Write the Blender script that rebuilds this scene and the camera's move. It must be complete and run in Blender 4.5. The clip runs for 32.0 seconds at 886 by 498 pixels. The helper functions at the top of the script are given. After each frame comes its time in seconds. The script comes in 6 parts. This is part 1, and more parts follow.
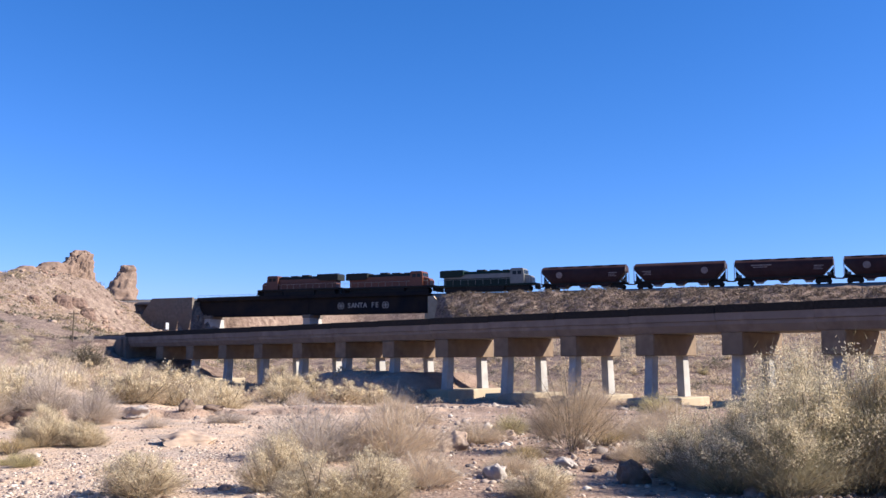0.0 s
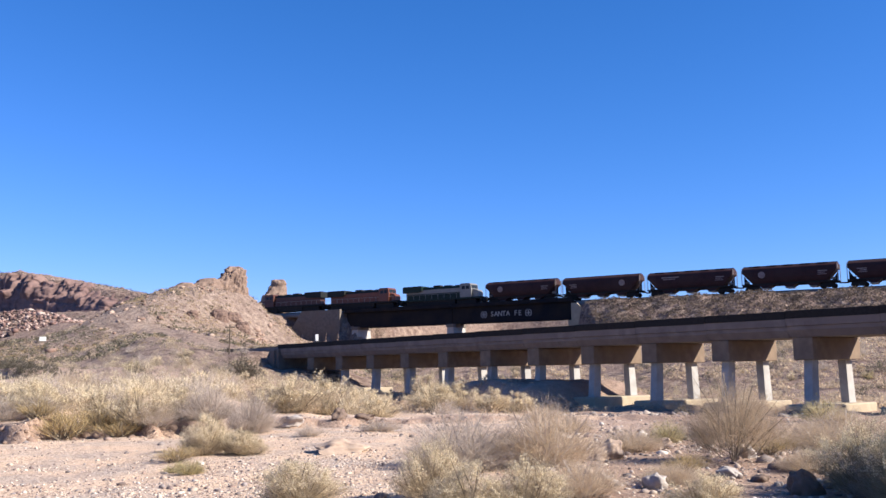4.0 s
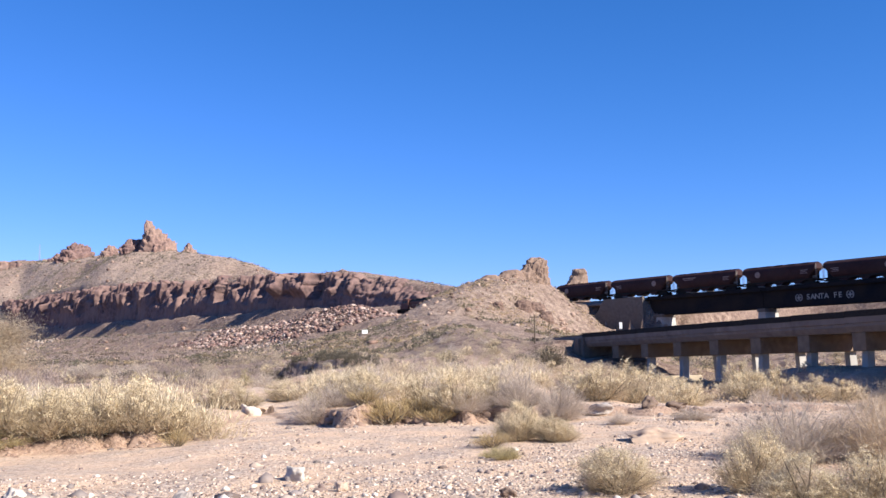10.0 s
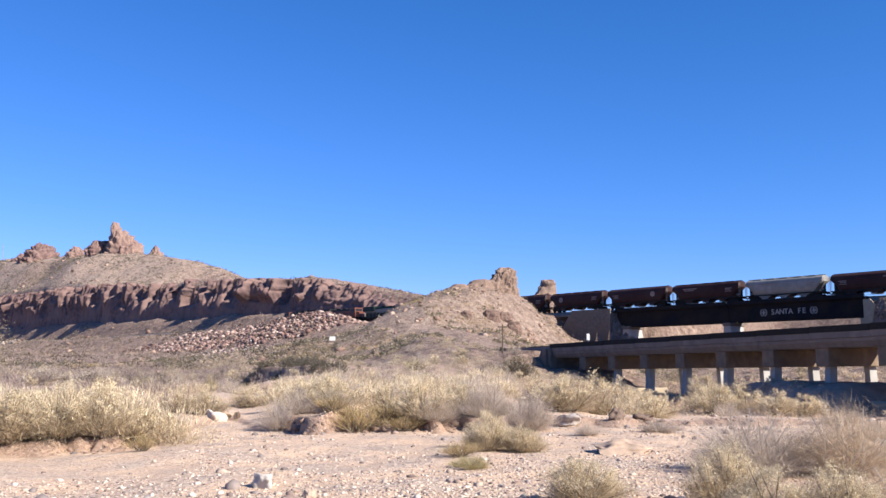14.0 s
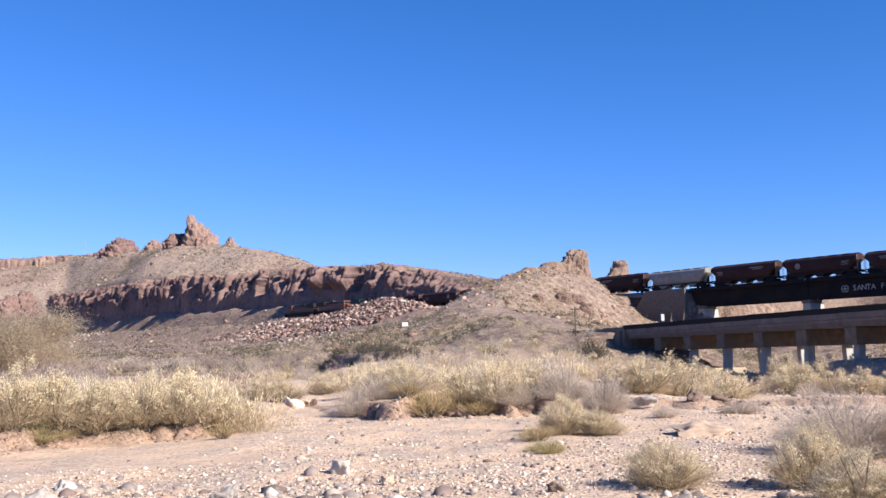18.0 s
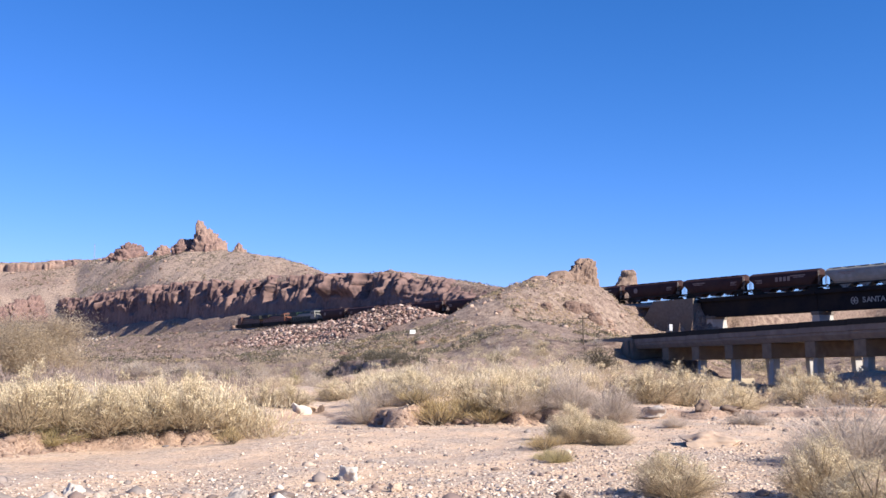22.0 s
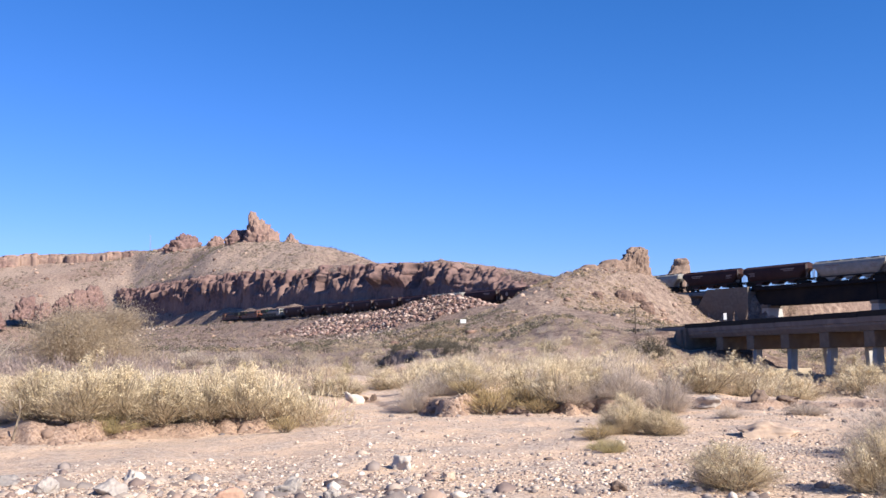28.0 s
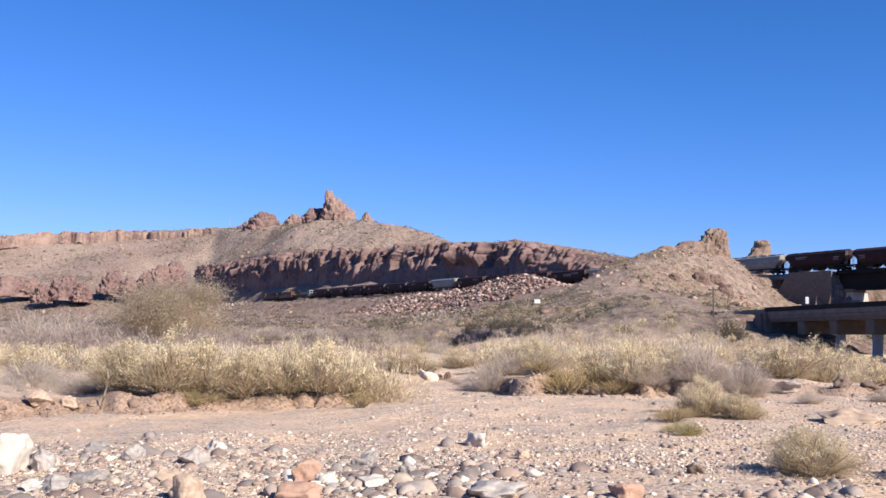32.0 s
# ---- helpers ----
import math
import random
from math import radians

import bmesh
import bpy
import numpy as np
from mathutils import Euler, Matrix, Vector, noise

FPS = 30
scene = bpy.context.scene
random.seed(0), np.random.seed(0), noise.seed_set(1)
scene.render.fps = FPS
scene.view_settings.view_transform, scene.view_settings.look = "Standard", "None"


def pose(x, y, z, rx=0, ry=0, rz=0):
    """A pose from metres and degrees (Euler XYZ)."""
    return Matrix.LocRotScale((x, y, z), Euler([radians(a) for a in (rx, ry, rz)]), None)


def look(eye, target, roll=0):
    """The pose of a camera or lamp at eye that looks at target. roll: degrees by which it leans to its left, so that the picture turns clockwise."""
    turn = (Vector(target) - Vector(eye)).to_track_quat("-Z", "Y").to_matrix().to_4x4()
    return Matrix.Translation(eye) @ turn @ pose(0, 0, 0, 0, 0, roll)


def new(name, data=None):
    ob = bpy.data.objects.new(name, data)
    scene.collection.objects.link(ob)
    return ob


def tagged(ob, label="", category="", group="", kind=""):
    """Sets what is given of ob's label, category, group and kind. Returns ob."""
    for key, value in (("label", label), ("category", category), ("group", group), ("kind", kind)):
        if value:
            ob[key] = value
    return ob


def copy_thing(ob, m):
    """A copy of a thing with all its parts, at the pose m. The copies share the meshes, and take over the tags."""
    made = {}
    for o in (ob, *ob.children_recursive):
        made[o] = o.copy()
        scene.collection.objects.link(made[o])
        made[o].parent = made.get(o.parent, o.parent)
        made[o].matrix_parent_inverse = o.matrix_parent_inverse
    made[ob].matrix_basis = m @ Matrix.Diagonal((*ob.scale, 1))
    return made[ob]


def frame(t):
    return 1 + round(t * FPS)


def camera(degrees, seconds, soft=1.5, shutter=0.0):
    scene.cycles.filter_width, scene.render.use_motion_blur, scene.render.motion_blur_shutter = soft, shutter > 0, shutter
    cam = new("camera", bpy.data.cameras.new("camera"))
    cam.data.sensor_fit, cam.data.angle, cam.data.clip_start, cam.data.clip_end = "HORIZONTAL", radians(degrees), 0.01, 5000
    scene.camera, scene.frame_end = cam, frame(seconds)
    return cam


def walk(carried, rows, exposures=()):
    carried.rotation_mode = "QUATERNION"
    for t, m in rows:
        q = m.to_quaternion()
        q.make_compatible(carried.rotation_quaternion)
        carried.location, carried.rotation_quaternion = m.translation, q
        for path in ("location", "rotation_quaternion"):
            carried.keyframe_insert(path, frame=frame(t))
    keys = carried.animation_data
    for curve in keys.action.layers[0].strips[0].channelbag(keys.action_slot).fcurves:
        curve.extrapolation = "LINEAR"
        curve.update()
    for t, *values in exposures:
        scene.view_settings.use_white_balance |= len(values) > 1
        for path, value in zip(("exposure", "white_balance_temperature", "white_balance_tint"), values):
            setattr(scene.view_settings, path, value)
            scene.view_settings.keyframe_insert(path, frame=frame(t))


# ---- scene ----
cam = camera(50.04, 32.0)
EYE = 1.6
ROWS = [  # seconds, x, y, z from the eye, yaw, pitch, roll
    (0.0, 0.260, -0.338, 0.063, 0.07, 6.50, 0.02),
    (0.5, 0.253, -0.345, 0.054, 2.39, 6.80, -0.02),
    (1.0, 0.232, -0.345, 0.062, 4.42, 6.55, 0.78),
    (1.5, 0.224, -0.351, 0.061, 6.07, 6.85, 1.04),
    (2.0, 0.225, -0.305, 0.056, 5.72, 7.15, 1.15),
    (2.5, 0.212, -0.280, 0.049, 6.14, 7.25, 0.92),
    (4.5, 0.126, -0.098, 0.042, 11.04, 6.85, 0.88),
    (5.0, 0.106, -0.077, 0.030, 14.50, 6.57, 0.94),
    (5.5, 0.087, -0.043, 0.028, 17.13, 6.64, 0.95),
    (6.0, 0.030, -0.023, 0.022, 17.41, 6.67, 1.35),
    (6.5, 0.000, -0.001, 0.018, 19.12, 6.56, 1.51),
    (7.0, 0.022, -0.008, 0.030, 20.41, 6.46, 1.54),
    (7.5, 0.035, 0.010, 0.033, 23.58, 6.63, 1.91),
    (8.0, 0.078, 0.015, 0.029, 25.42, 6.86, 1.12),
    (8.5, 0.128, 0.016, 0.013, 26.10, 6.75, 0.82),
    (9.0, 0.080, 0.017, 0.029, 26.23, 7.15, 1.35),
    (9.5, 0.045, 0.043, 0.020, 26.57, 7.14, 1.41),
    (10.0, 0.021, 0.039, 0.014, 26.79, 6.70, 1.29),
    (10.5, -0.013, 0.038, 0.021, 26.99, 6.47, 1.20),
    (11.0, -0.012, 0.036, 0.019, 25.40, 6.85, 1.20),
    (11.5, -0.018, 0.034, 0.010, 24.84, 6.77, 0.90),
    (12.0, -0.016, 0.035, 0.019, 25.11, 6.83, 0.84),
    (12.5, -0.006, 0.028, 0.017, 24.96, 6.96, 0.67),
    (13.0, -0.018, 0.031, 0.034, 23.63, 7.39, 0.63),
    (13.5, -0.026, 0.020, 0.031, 23.96, 7.48, 0.50),
    (14.0, -0.033, 0.018, 0.017, 24.81, 7.18, 0.30),
    (14.5, -0.049, 0.020, 0.026, 26.03, 6.60, 0.17),
    (15.0, -0.064, 0.062, 0.020, 27.46, 6.50, 0.44),
    (15.5, -0.059, 0.060, 0.017, 27.90, 6.55, 0.77),
    (17.5, -0.075, 0.075, 0.021, 28.99, 6.35, 1.28),
    (18.0, -0.077, 0.084, 0.027, 29.18, 6.30, 1.35),
    (18.5, -0.096, 0.086, 0.015, 29.47, 6.06, 1.25),
    (19.0, -0.089, 0.079, 0.019, 29.64, 5.93, 1.34),
    (19.5, -0.086, 0.065, 0.011, 29.84, 5.94, 1.08),
    (20.0, -0.095, 0.077, 0.019, 30.02, 5.99, 0.91),
    (20.5, -0.086, 0.042, 0.024, 30.20, 6.41, 0.75),
    (21.0, -0.084, 0.044, 0.025, 30.16, 6.67, 0.59),
    (21.5, -0.100, 0.059, 0.023, 29.92, 6.65, 0.72),
    (22.0, -0.089, 0.060, 0.021, 29.61, 6.78, 0.77),
    (22.5, -0.076, 0.039, 0.021, 28.53, 7.15, 1.00),
    (23.0, -0.073, 0.026, 0.009, 28.04, 7.30, 0.91),
    (23.5, -0.081, 0.014, 0.009, 28.58, 7.11, 0.84),
    (24.0, -0.079, 0.048, 0.015, 29.46, 6.47, 0.83),
    (24.5, -0.112, 0.068, 0.020, 30.23, 5.98, 1.20),
    (25.0, -0.124, 0.086, 0.016, 31.33, 5.99, 1.35),
    (25.5, -0.116, 0.073, 0.015, 32.14, 6.02, 1.26),
    (27.5, -0.107, 0.053, 0.019, 32.74, 5.94, 0.81),
    (28.0, -0.115, 0.053, 0.026, 32.65, 6.18, 0.74),
    (28.5, -0.109, 0.042, 0.023, 32.75, 6.49, 0.71),
    (29.0, -0.119, 0.031, 0.021, 33.21, 6.53, 0.60),
    (29.5, -0.124, 0.044, 0.013, 34.17, 6.45, 0.62),
    (30.0, -0.121, 0.040, 0.011, 34.65, 6.06, 0.63),
    (30.5, -0.141, 0.064, 0.010, 34.91, 5.67, 0.52),
    (31.0, -0.133, 0.048, 0.002, 35.43, 5.26, 0.05),
    (31.5, -0.131, 0.039, 0.007, 35.98, 5.05, -0.10),
    (32.0, -0.123, 0.019, 0.010, 37.06, 4.96, -0.23),
]
walk(cam, [(t, pose(x, y, EYE + z, 90 + pitch, roll, yaw)) for t, x, y, z, yaw, pitch, roll in ROWS], exposures=[(0.0, 1.12), (2.5, 1.12), (6.0, 1.07), (18.0, 1.06), (25.0, 1.02), (28.0, 1.0), (30.0, 0.96), (32.0, 0.87)])

# ---- light ----
SUN = Vector((0.829, -0.123, 0.545)).normalized()
world = bpy.data.worlds.new("sky")
scene.world = world
world.use_nodes = True
wn = world.node_tree
wn.nodes.clear()
sky = wn.nodes.new("ShaderNodeTexSky")
sky.sky_type, sky.sun_disc = "NISHITA", False
sky.sun_elevation = math.asin(SUN.z)
sky.sun_rotation = math.atan2(SUN.x, SUN.y)
sky.altitude, sky.air_density, sky.dust_density, sky.ozone_density = 1000, 1.0, 0.05, 2.5
wb = wn.nodes.new("ShaderNodeBackground")
wb.inputs["Strength"].default_value = 0.048
wo = wn.nodes.new("ShaderNodeOutputWorld")
tint = wn.nodes.new("ShaderNodeMix")  # the deep blue of dry high-desert air
tint.data_type, tint.blend_type = "RGBA", "MULTIPLY"
tint.inputs[0].default_value, tint.inputs[7].default_value = 1.0, (0.358, 1.0, 1.84, 1)
split, join = wn.nodes.new("ShaderNodeSeparateColor"), wn.nodes.new("ShaderNodeCombineColor")
power, cap_, least = (wn.nodes.new("ShaderNodeMath") for _ in range(3))  # red fades faster with height than the model gives
power.operation, cap_.operation, least.operation = "POWER", "MULTIPLY", "MINIMUM"
power.inputs[1].default_value, cap_.inputs[1].default_value = 1.5, 2.1
wn.links.new(sky.outputs[0], split.inputs[0])
wn.links.new(split.outputs[0], power.inputs[0])
wn.links.new(split.outputs[0], cap_.inputs[0])
wn.links.new(power.outputs[0], least.inputs[0])
wn.links.new(cap_.outputs[0], least.inputs[1])
wn.links.new(least.outputs[0], join.inputs[0])
wn.links.new(split.outputs[1], join.inputs[1])
wn.links.new(split.outputs[2], join.inputs[2])
wn.links.new(join.outputs[0], tint.inputs[6])
wn.links.new(tint.outputs[2], wb.inputs[0])
wn.links.new(wb.outputs[0], wo.inputs[0])
sun = new("sun", bpy.data.lights.new("sun", "SUN"))
sun.data.energy, sun.data.angle, sun.data.color = 5.2, radians(0.53), (1.0, 0.93, 0.82)
sun.matrix_world = look(SUN * 300, (0, 0, 0))
scene.view_settings.exposure = 1.12

# ---- materials ----
def mat(name, base, base2=None, rough=0.85, metal=0.0, scale=4.0, scale2=0.4, bump=0.3, dist=0.02, vary=0.0, third=None):
    """A surface of two mixed colours at two scales, with grain and relief; vary: spread of brightness from piece to piece."""
    m = bpy.data.materials.new(name)
    m.use_nodes = True
    t = m.node_tree
    b = t.nodes["Principled BSDF"]
    b.inputs["Roughness"].default_value, b.inputs["Metallic"].default_value = rough, metal
    geo = t.nodes.new("ShaderNodeTexCoord")
    n1, n2 = t.nodes.new("ShaderNodeTexNoise"), t.nodes.new("ShaderNodeTexNoise")
    for n, s, d in ((n1, scale, 6), (n2, scale2, 4)):
        n.inputs["Scale"].default_value, n.inputs["Detail"].default_value = s, d
        t.links.new(geo.outputs["Object"], n.inputs["Vector"])
    r1 = t.nodes.new("ShaderNodeValToRGB")
    r1.color_ramp.elements[0].position, r1.color_ramp.elements[1].position = 0.34, 0.66
    c2 = base2 or tuple(c * 0.6 for c in base)
    r1.color_ramp.elements[0].color, r1.color_ramp.elements[1].color = (*c2, 1), (*base, 1)
    t.links.new(n1.outputs["Fac"], r1.inputs["Fac"])
    mix = t.nodes.new("ShaderNodeMix")
    mix.data_type = "RGBA"
    r2 = t.nodes.new("ShaderNodeValToRGB")
    r2.color_ramp.elements[0].position, r2.color_ramp.elements[1].position = 0.4, 0.68
    t.links.new(n2.outputs["Fac"], r2.inputs["Fac"])
    t.links.new(r2.outputs[0], mix.inputs[0])
    t.links.new(r1.outputs[0], mix.inputs[6])
    mix.inputs[7].default_value = (*(third or tuple(c * 0.78 for c in base)), 1)
    out = mix.outputs[2]
    if vary:
        info, hsv = t.nodes.new("ShaderNodeObjectInfo"), t.nodes.new("ShaderNodeHueSaturation")
        isl = t.nodes.new("ShaderNodeNewGeometry")
        add = t.nodes.new("ShaderNodeMath")
        add.operation = "ADD"
        t.links.new(info.outputs["Random"], add.inputs[0])
        t.links.new(isl.outputs["Random Per Island"], add.inputs[1])
        rng = t.nodes.new("ShaderNodeMapRange")
        rng.inputs[1].default_value, rng.inputs[2].default_value = 0.0, 2.0
        rng.inputs[3].default_value, rng.inputs[4].default_value = 1 - vary, 1 + vary
        t.links.new(add.outputs[0], rng.inputs[0])
        t.links.new(rng.outputs[0], hsv.inputs["Value"])
        t.links.new(out, hsv.inputs["Color"])
        out = hsv.outputs[0]
    t.links.new(out, b.inputs["Base Color"])
    if bump:
        bp = t.nodes.new("ShaderNodeBump")
        bp.inputs["Strength"].default_value, bp.inputs["Distance"].default_value = bump, dist
        t.links.new(n1.outputs["Fac"], bp.inputs["Height"])
        t.links.new(bp.outputs[0], b.inputs["Normal"])
    if metal == 0 and sum(base) < 0.1:
        b.inputs["Specular IOR Level"].default_value = 0.15
    return m


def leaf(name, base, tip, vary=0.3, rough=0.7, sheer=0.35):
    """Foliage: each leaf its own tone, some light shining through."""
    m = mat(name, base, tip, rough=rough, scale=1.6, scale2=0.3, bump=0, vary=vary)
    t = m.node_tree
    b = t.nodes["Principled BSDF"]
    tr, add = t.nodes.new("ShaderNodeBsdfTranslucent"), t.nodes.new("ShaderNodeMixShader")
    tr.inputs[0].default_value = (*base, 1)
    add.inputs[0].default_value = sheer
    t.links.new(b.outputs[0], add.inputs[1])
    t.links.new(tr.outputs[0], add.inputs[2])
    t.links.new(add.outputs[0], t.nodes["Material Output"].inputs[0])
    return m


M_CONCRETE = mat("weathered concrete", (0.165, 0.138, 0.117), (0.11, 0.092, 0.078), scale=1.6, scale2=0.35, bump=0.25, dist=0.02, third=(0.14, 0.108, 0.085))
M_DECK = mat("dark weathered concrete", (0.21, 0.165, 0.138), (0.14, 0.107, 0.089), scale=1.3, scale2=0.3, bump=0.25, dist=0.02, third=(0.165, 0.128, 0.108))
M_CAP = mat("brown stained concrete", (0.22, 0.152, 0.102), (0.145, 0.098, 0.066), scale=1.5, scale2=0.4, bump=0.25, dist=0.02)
M_COLUMN = mat("pale concrete", (0.4, 0.38, 0.36), (0.31, 0.29, 0.27), scale=1.5, scale2=0.4, bump=0.25, dist=0.02)
M_FOOTING = mat("sandy concrete", (0.42, 0.34, 0.24), (0.33, 0.265, 0.185), scale=2.0, scale2=0.5, bump=0.3, dist=0.02)
M_TIMBER = mat("creosoted timber", (0.03, 0.026, 0.024), (0.015, 0.013, 0.012), rough=0.8, scale=6, scale2=0.8)
M_GIRDER = mat("black painted steel", (0.012, 0.013, 0.018), (0.008, 0.009, 0.012), rough=0.9, scale=2.5, scale2=0.3, third=(0.022, 0.018, 0.017))
M_RAIL = mat("rusty steel", (0.10, 0.06, 0.04), (0.06, 0.035, 0.025), rough=0.5, metal=0.7, scale=8)
M_BALLAST = mat("grey ballast", (0.22, 0.19, 0.17), (0.12, 0.10, 0.09), scale=9, scale2=0.6, bump=0.8, dist=0.05)
M_RIM = mat("pinkish rim rock", (0.26, 0.16, 0.13), (0.1, 0.062, 0.056), scale=0.5, scale2=0.07, bump=0.8, dist=0.3, third=(0.27, 0.185, 0.145))
M_ROCK = mat("red brown rock", (0.2, 0.118, 0.104), (0.078, 0.047, 0.046), scale=0.6, scale2=0.09, bump=0.8, dist=0.25, third=(0.2, 0.125, 0.106))
M_BOULDER = mat("pale boulder", (0.42, 0.31, 0.23), (0.25, 0.175, 0.13), scale=3.5, scale2=0.8, bump=0.6, dist=0.05, vary=0.25)
M_GREYROCK = mat("grey boulder", (0.33, 0.29, 0.26), (0.2, 0.17, 0.155), scale=3.5, scale2=0.8, bump=0.6, dist=0.05, vary=0.3)
M_WHITE = mat("white paint", (0.8, 0.8, 0.78), (0.7, 0.69, 0.66), scale=3, bump=0.05)
M_LETTER = mat("faded white lettering", (0.36, 0.355, 0.345), (0.2, 0.195, 0.19), scale=5, scale2=1.0, bump=0.05)
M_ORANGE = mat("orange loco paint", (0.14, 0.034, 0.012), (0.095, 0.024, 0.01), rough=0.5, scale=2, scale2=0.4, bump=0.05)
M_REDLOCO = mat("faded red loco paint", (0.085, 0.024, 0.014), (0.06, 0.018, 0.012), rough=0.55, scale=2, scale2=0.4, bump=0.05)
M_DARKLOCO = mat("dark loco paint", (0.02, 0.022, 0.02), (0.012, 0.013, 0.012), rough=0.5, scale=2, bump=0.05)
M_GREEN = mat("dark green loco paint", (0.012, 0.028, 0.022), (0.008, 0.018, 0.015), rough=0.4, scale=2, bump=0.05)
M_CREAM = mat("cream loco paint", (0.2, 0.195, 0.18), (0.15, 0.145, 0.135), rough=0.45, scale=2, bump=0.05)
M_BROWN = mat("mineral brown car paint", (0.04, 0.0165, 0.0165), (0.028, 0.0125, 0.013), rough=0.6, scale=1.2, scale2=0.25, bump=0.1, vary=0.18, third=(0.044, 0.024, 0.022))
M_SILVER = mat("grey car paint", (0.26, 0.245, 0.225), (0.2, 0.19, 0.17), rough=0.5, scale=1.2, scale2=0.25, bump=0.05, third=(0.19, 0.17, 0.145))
M_UNDER = mat("grimy black steel", (0.028, 0.025, 0.023), (0.016, 0.014, 0.013), rough=0.7, scale=4)
M_GLASS = mat("dark cab glass", (0.02, 0.025, 0.03), rough=0.08, bump=0)
M_POLE = mat("weathered pole wood", (0.12, 0.085, 0.06), (0.07, 0.05, 0.035), scale=5)


# ---- the lie of the land ----
def lattice(ix, iy, seed):
    """A repeatable random number in 0..1 for each lattice point."""
    h = (ix.astype(np.int64) * 374761393 + iy.astype(np.int64) * 668265263 + seed * 1442695041) & 0xFFFFFFFF
    h = ((h ^ (h >> 13)) * 1274126177) & 0xFFFFFFFF
    return ((h ^ (h >> 16)) & 0xFFFF) / 65535.0


def vnoise(x, y, seed=0):
    x, y = np.asarray(x, float), np.asarray(y, float)
    ix, iy = np.floor(x), np.floor(y)
    fx, fy = x - ix, y - iy
    fx, fy = fx * fx * (3 - 2 * fx), fy * fy * (3 - 2 * fy)
    a, b = lattice(ix, iy, seed), lattice(ix + 1, iy, seed)
    c, d = lattice(ix, iy + 1, seed), lattice(ix + 1, iy + 1, seed)
    return (a + (b - a) * fx) * (1 - fy) + (c + (d - c) * fx) * fy - 0.5


def fbm(x, y, size, octaves=4, seed=0):
    total, amp = 0.0, 1.0
    for k in range(octaves):
        total = total + amp * vnoise(np.asarray(x) / size + 17.3 * k, np.asarray(y) / size - 9.1 * k, seed + k)
        amp, size = amp * 0.5, size * 0.5
    return total


def ramp(x, a, b):
    k = np.clip((np.asarray(x, float) - a) / (b - a), 0, 1)
    return k * k * (3 - 2 * k)


# the main track: straight over the girder bridge, then a slight bend
STEP = np.arange(-260, 701, 2.0)
HEADING = np.radians(np.interp(STEP, [100, 190], [66.0, 69.0]))
LINE = np.cumsum(np.stack([-np.sin(HEADING), np.cos(HEADING)], 1) * 2.0, 0)
LINE += np.array([18.9, 184.0]) - LINE[130]


def rail_height(s):
    return EYE + np.interp(s, [-260, 0, 240, 700], [12.2, 12.7, 14.75, 14.9])


def on_track(s):
    """Place of the track's middle at arc length s, and its heading in radians."""
    return np.interp(s, STEP, LINE[:, 0]), np.interp(s, STEP, LINE[:, 1]), np.interp(s, STEP, HEADING)


def track_uv(x, y):
    """Distance beyond the main track (u) and along it (v)."""
    x, y = np.asarray(x, float), np.asarray(y, float)
    th = math.radians(67.7)
    v = (x - 18.9) * -math.sin(th) + (y - 184.0) * math.cos(th)
    for _ in range(2):
        px, py, h = on_track(v)
        v = v + (x - px) * -np.sin(h) + (y - py) * np.cos(h)
    px, py, h = on_track(v)
    return (x - px) * np.cos(h) + (y - py) * np.sin(h), v


# the low trestle: origin at one of its bents, along it to the left, and across it
TB = np.array([-0.6, 73.5])
TD = np.array([-0.7215, 0.692])
TN = np.array([0.692, 0.7215])


def deck_height(k):
    return np.interp(k, [-12, -8, 4, 14], [4.28, 4.33, 4.70, 4.85])


def trestle_uv(x, y):
    x, y = np.asarray(x, float) - TB[0], np.asarray(y, float) - TB[1]
    return x * TN[0] + y * TN[1], x * TD[0] + y * TD[1]


RIDGE = [(-310, 400, 51.5), (-345, 415, 61.5), (-385, 428, 68), (-418, 432, 72), (-503, 484, 80.2), (-599, 511, 85), (-688, 482, 86), (-730, 417, 80), (-742, 371, 74), (-790, 200, 66)]
CLIFF_V = [120, 167, 183, 213, 240, 276, 318, 374, 464, 560, 625, 680]
CLIFF_TOP = [18, 23.2, 25.2, 30.5, 35.7, 38, 39.5, 41.5, 45.5, 46.5, 47, 44]
CLIFF_FOOT = [16.5, 18.5, 19, 20.5, 22, 22.8, 23, 24, 25, 28, 31.8, 40]


def heap_crest(v):
    """Height of the rubble heap's crest over the rails."""
    return np.interp(v, [166, 172, 180, 191, 202, 219, 240, 256, 286], [-6, 0.2, 1.6, 2.9, 2.5, 0.8, -1.2, -3.4, -9.0])


def cliff_edge(v):
    """How far beyond the track the cliff's foot stands."""
    return 15 + 4 * vnoise(v / 38.0, 0 * v, 5) + 3 * vnoise(v / 15.0, 0 * v, 6) + 0.0


def bank_edge(az):
    """Distance at which the wash's bank stands, by bearing."""
    d = np.interp(az, [-40, 0, 14, 20, 30, 34, 36, 37, 38, 39.5, 42, 46, 52, 60, 70],
                  [40, 33, 27, 25.5, 24.5, 25.5, 28, 33, 33, 26, 22.0, 20.6, 20.2, 19.5, 19.0])
    ragged = np.interp(az, [35, 40], [2.2, 1.0])
    return d + ragged * (0.9 * vnoise(az / 2.3, 0 * az, 11) + 0.6 * vnoise(az / 0.7, 0 * az, 12))


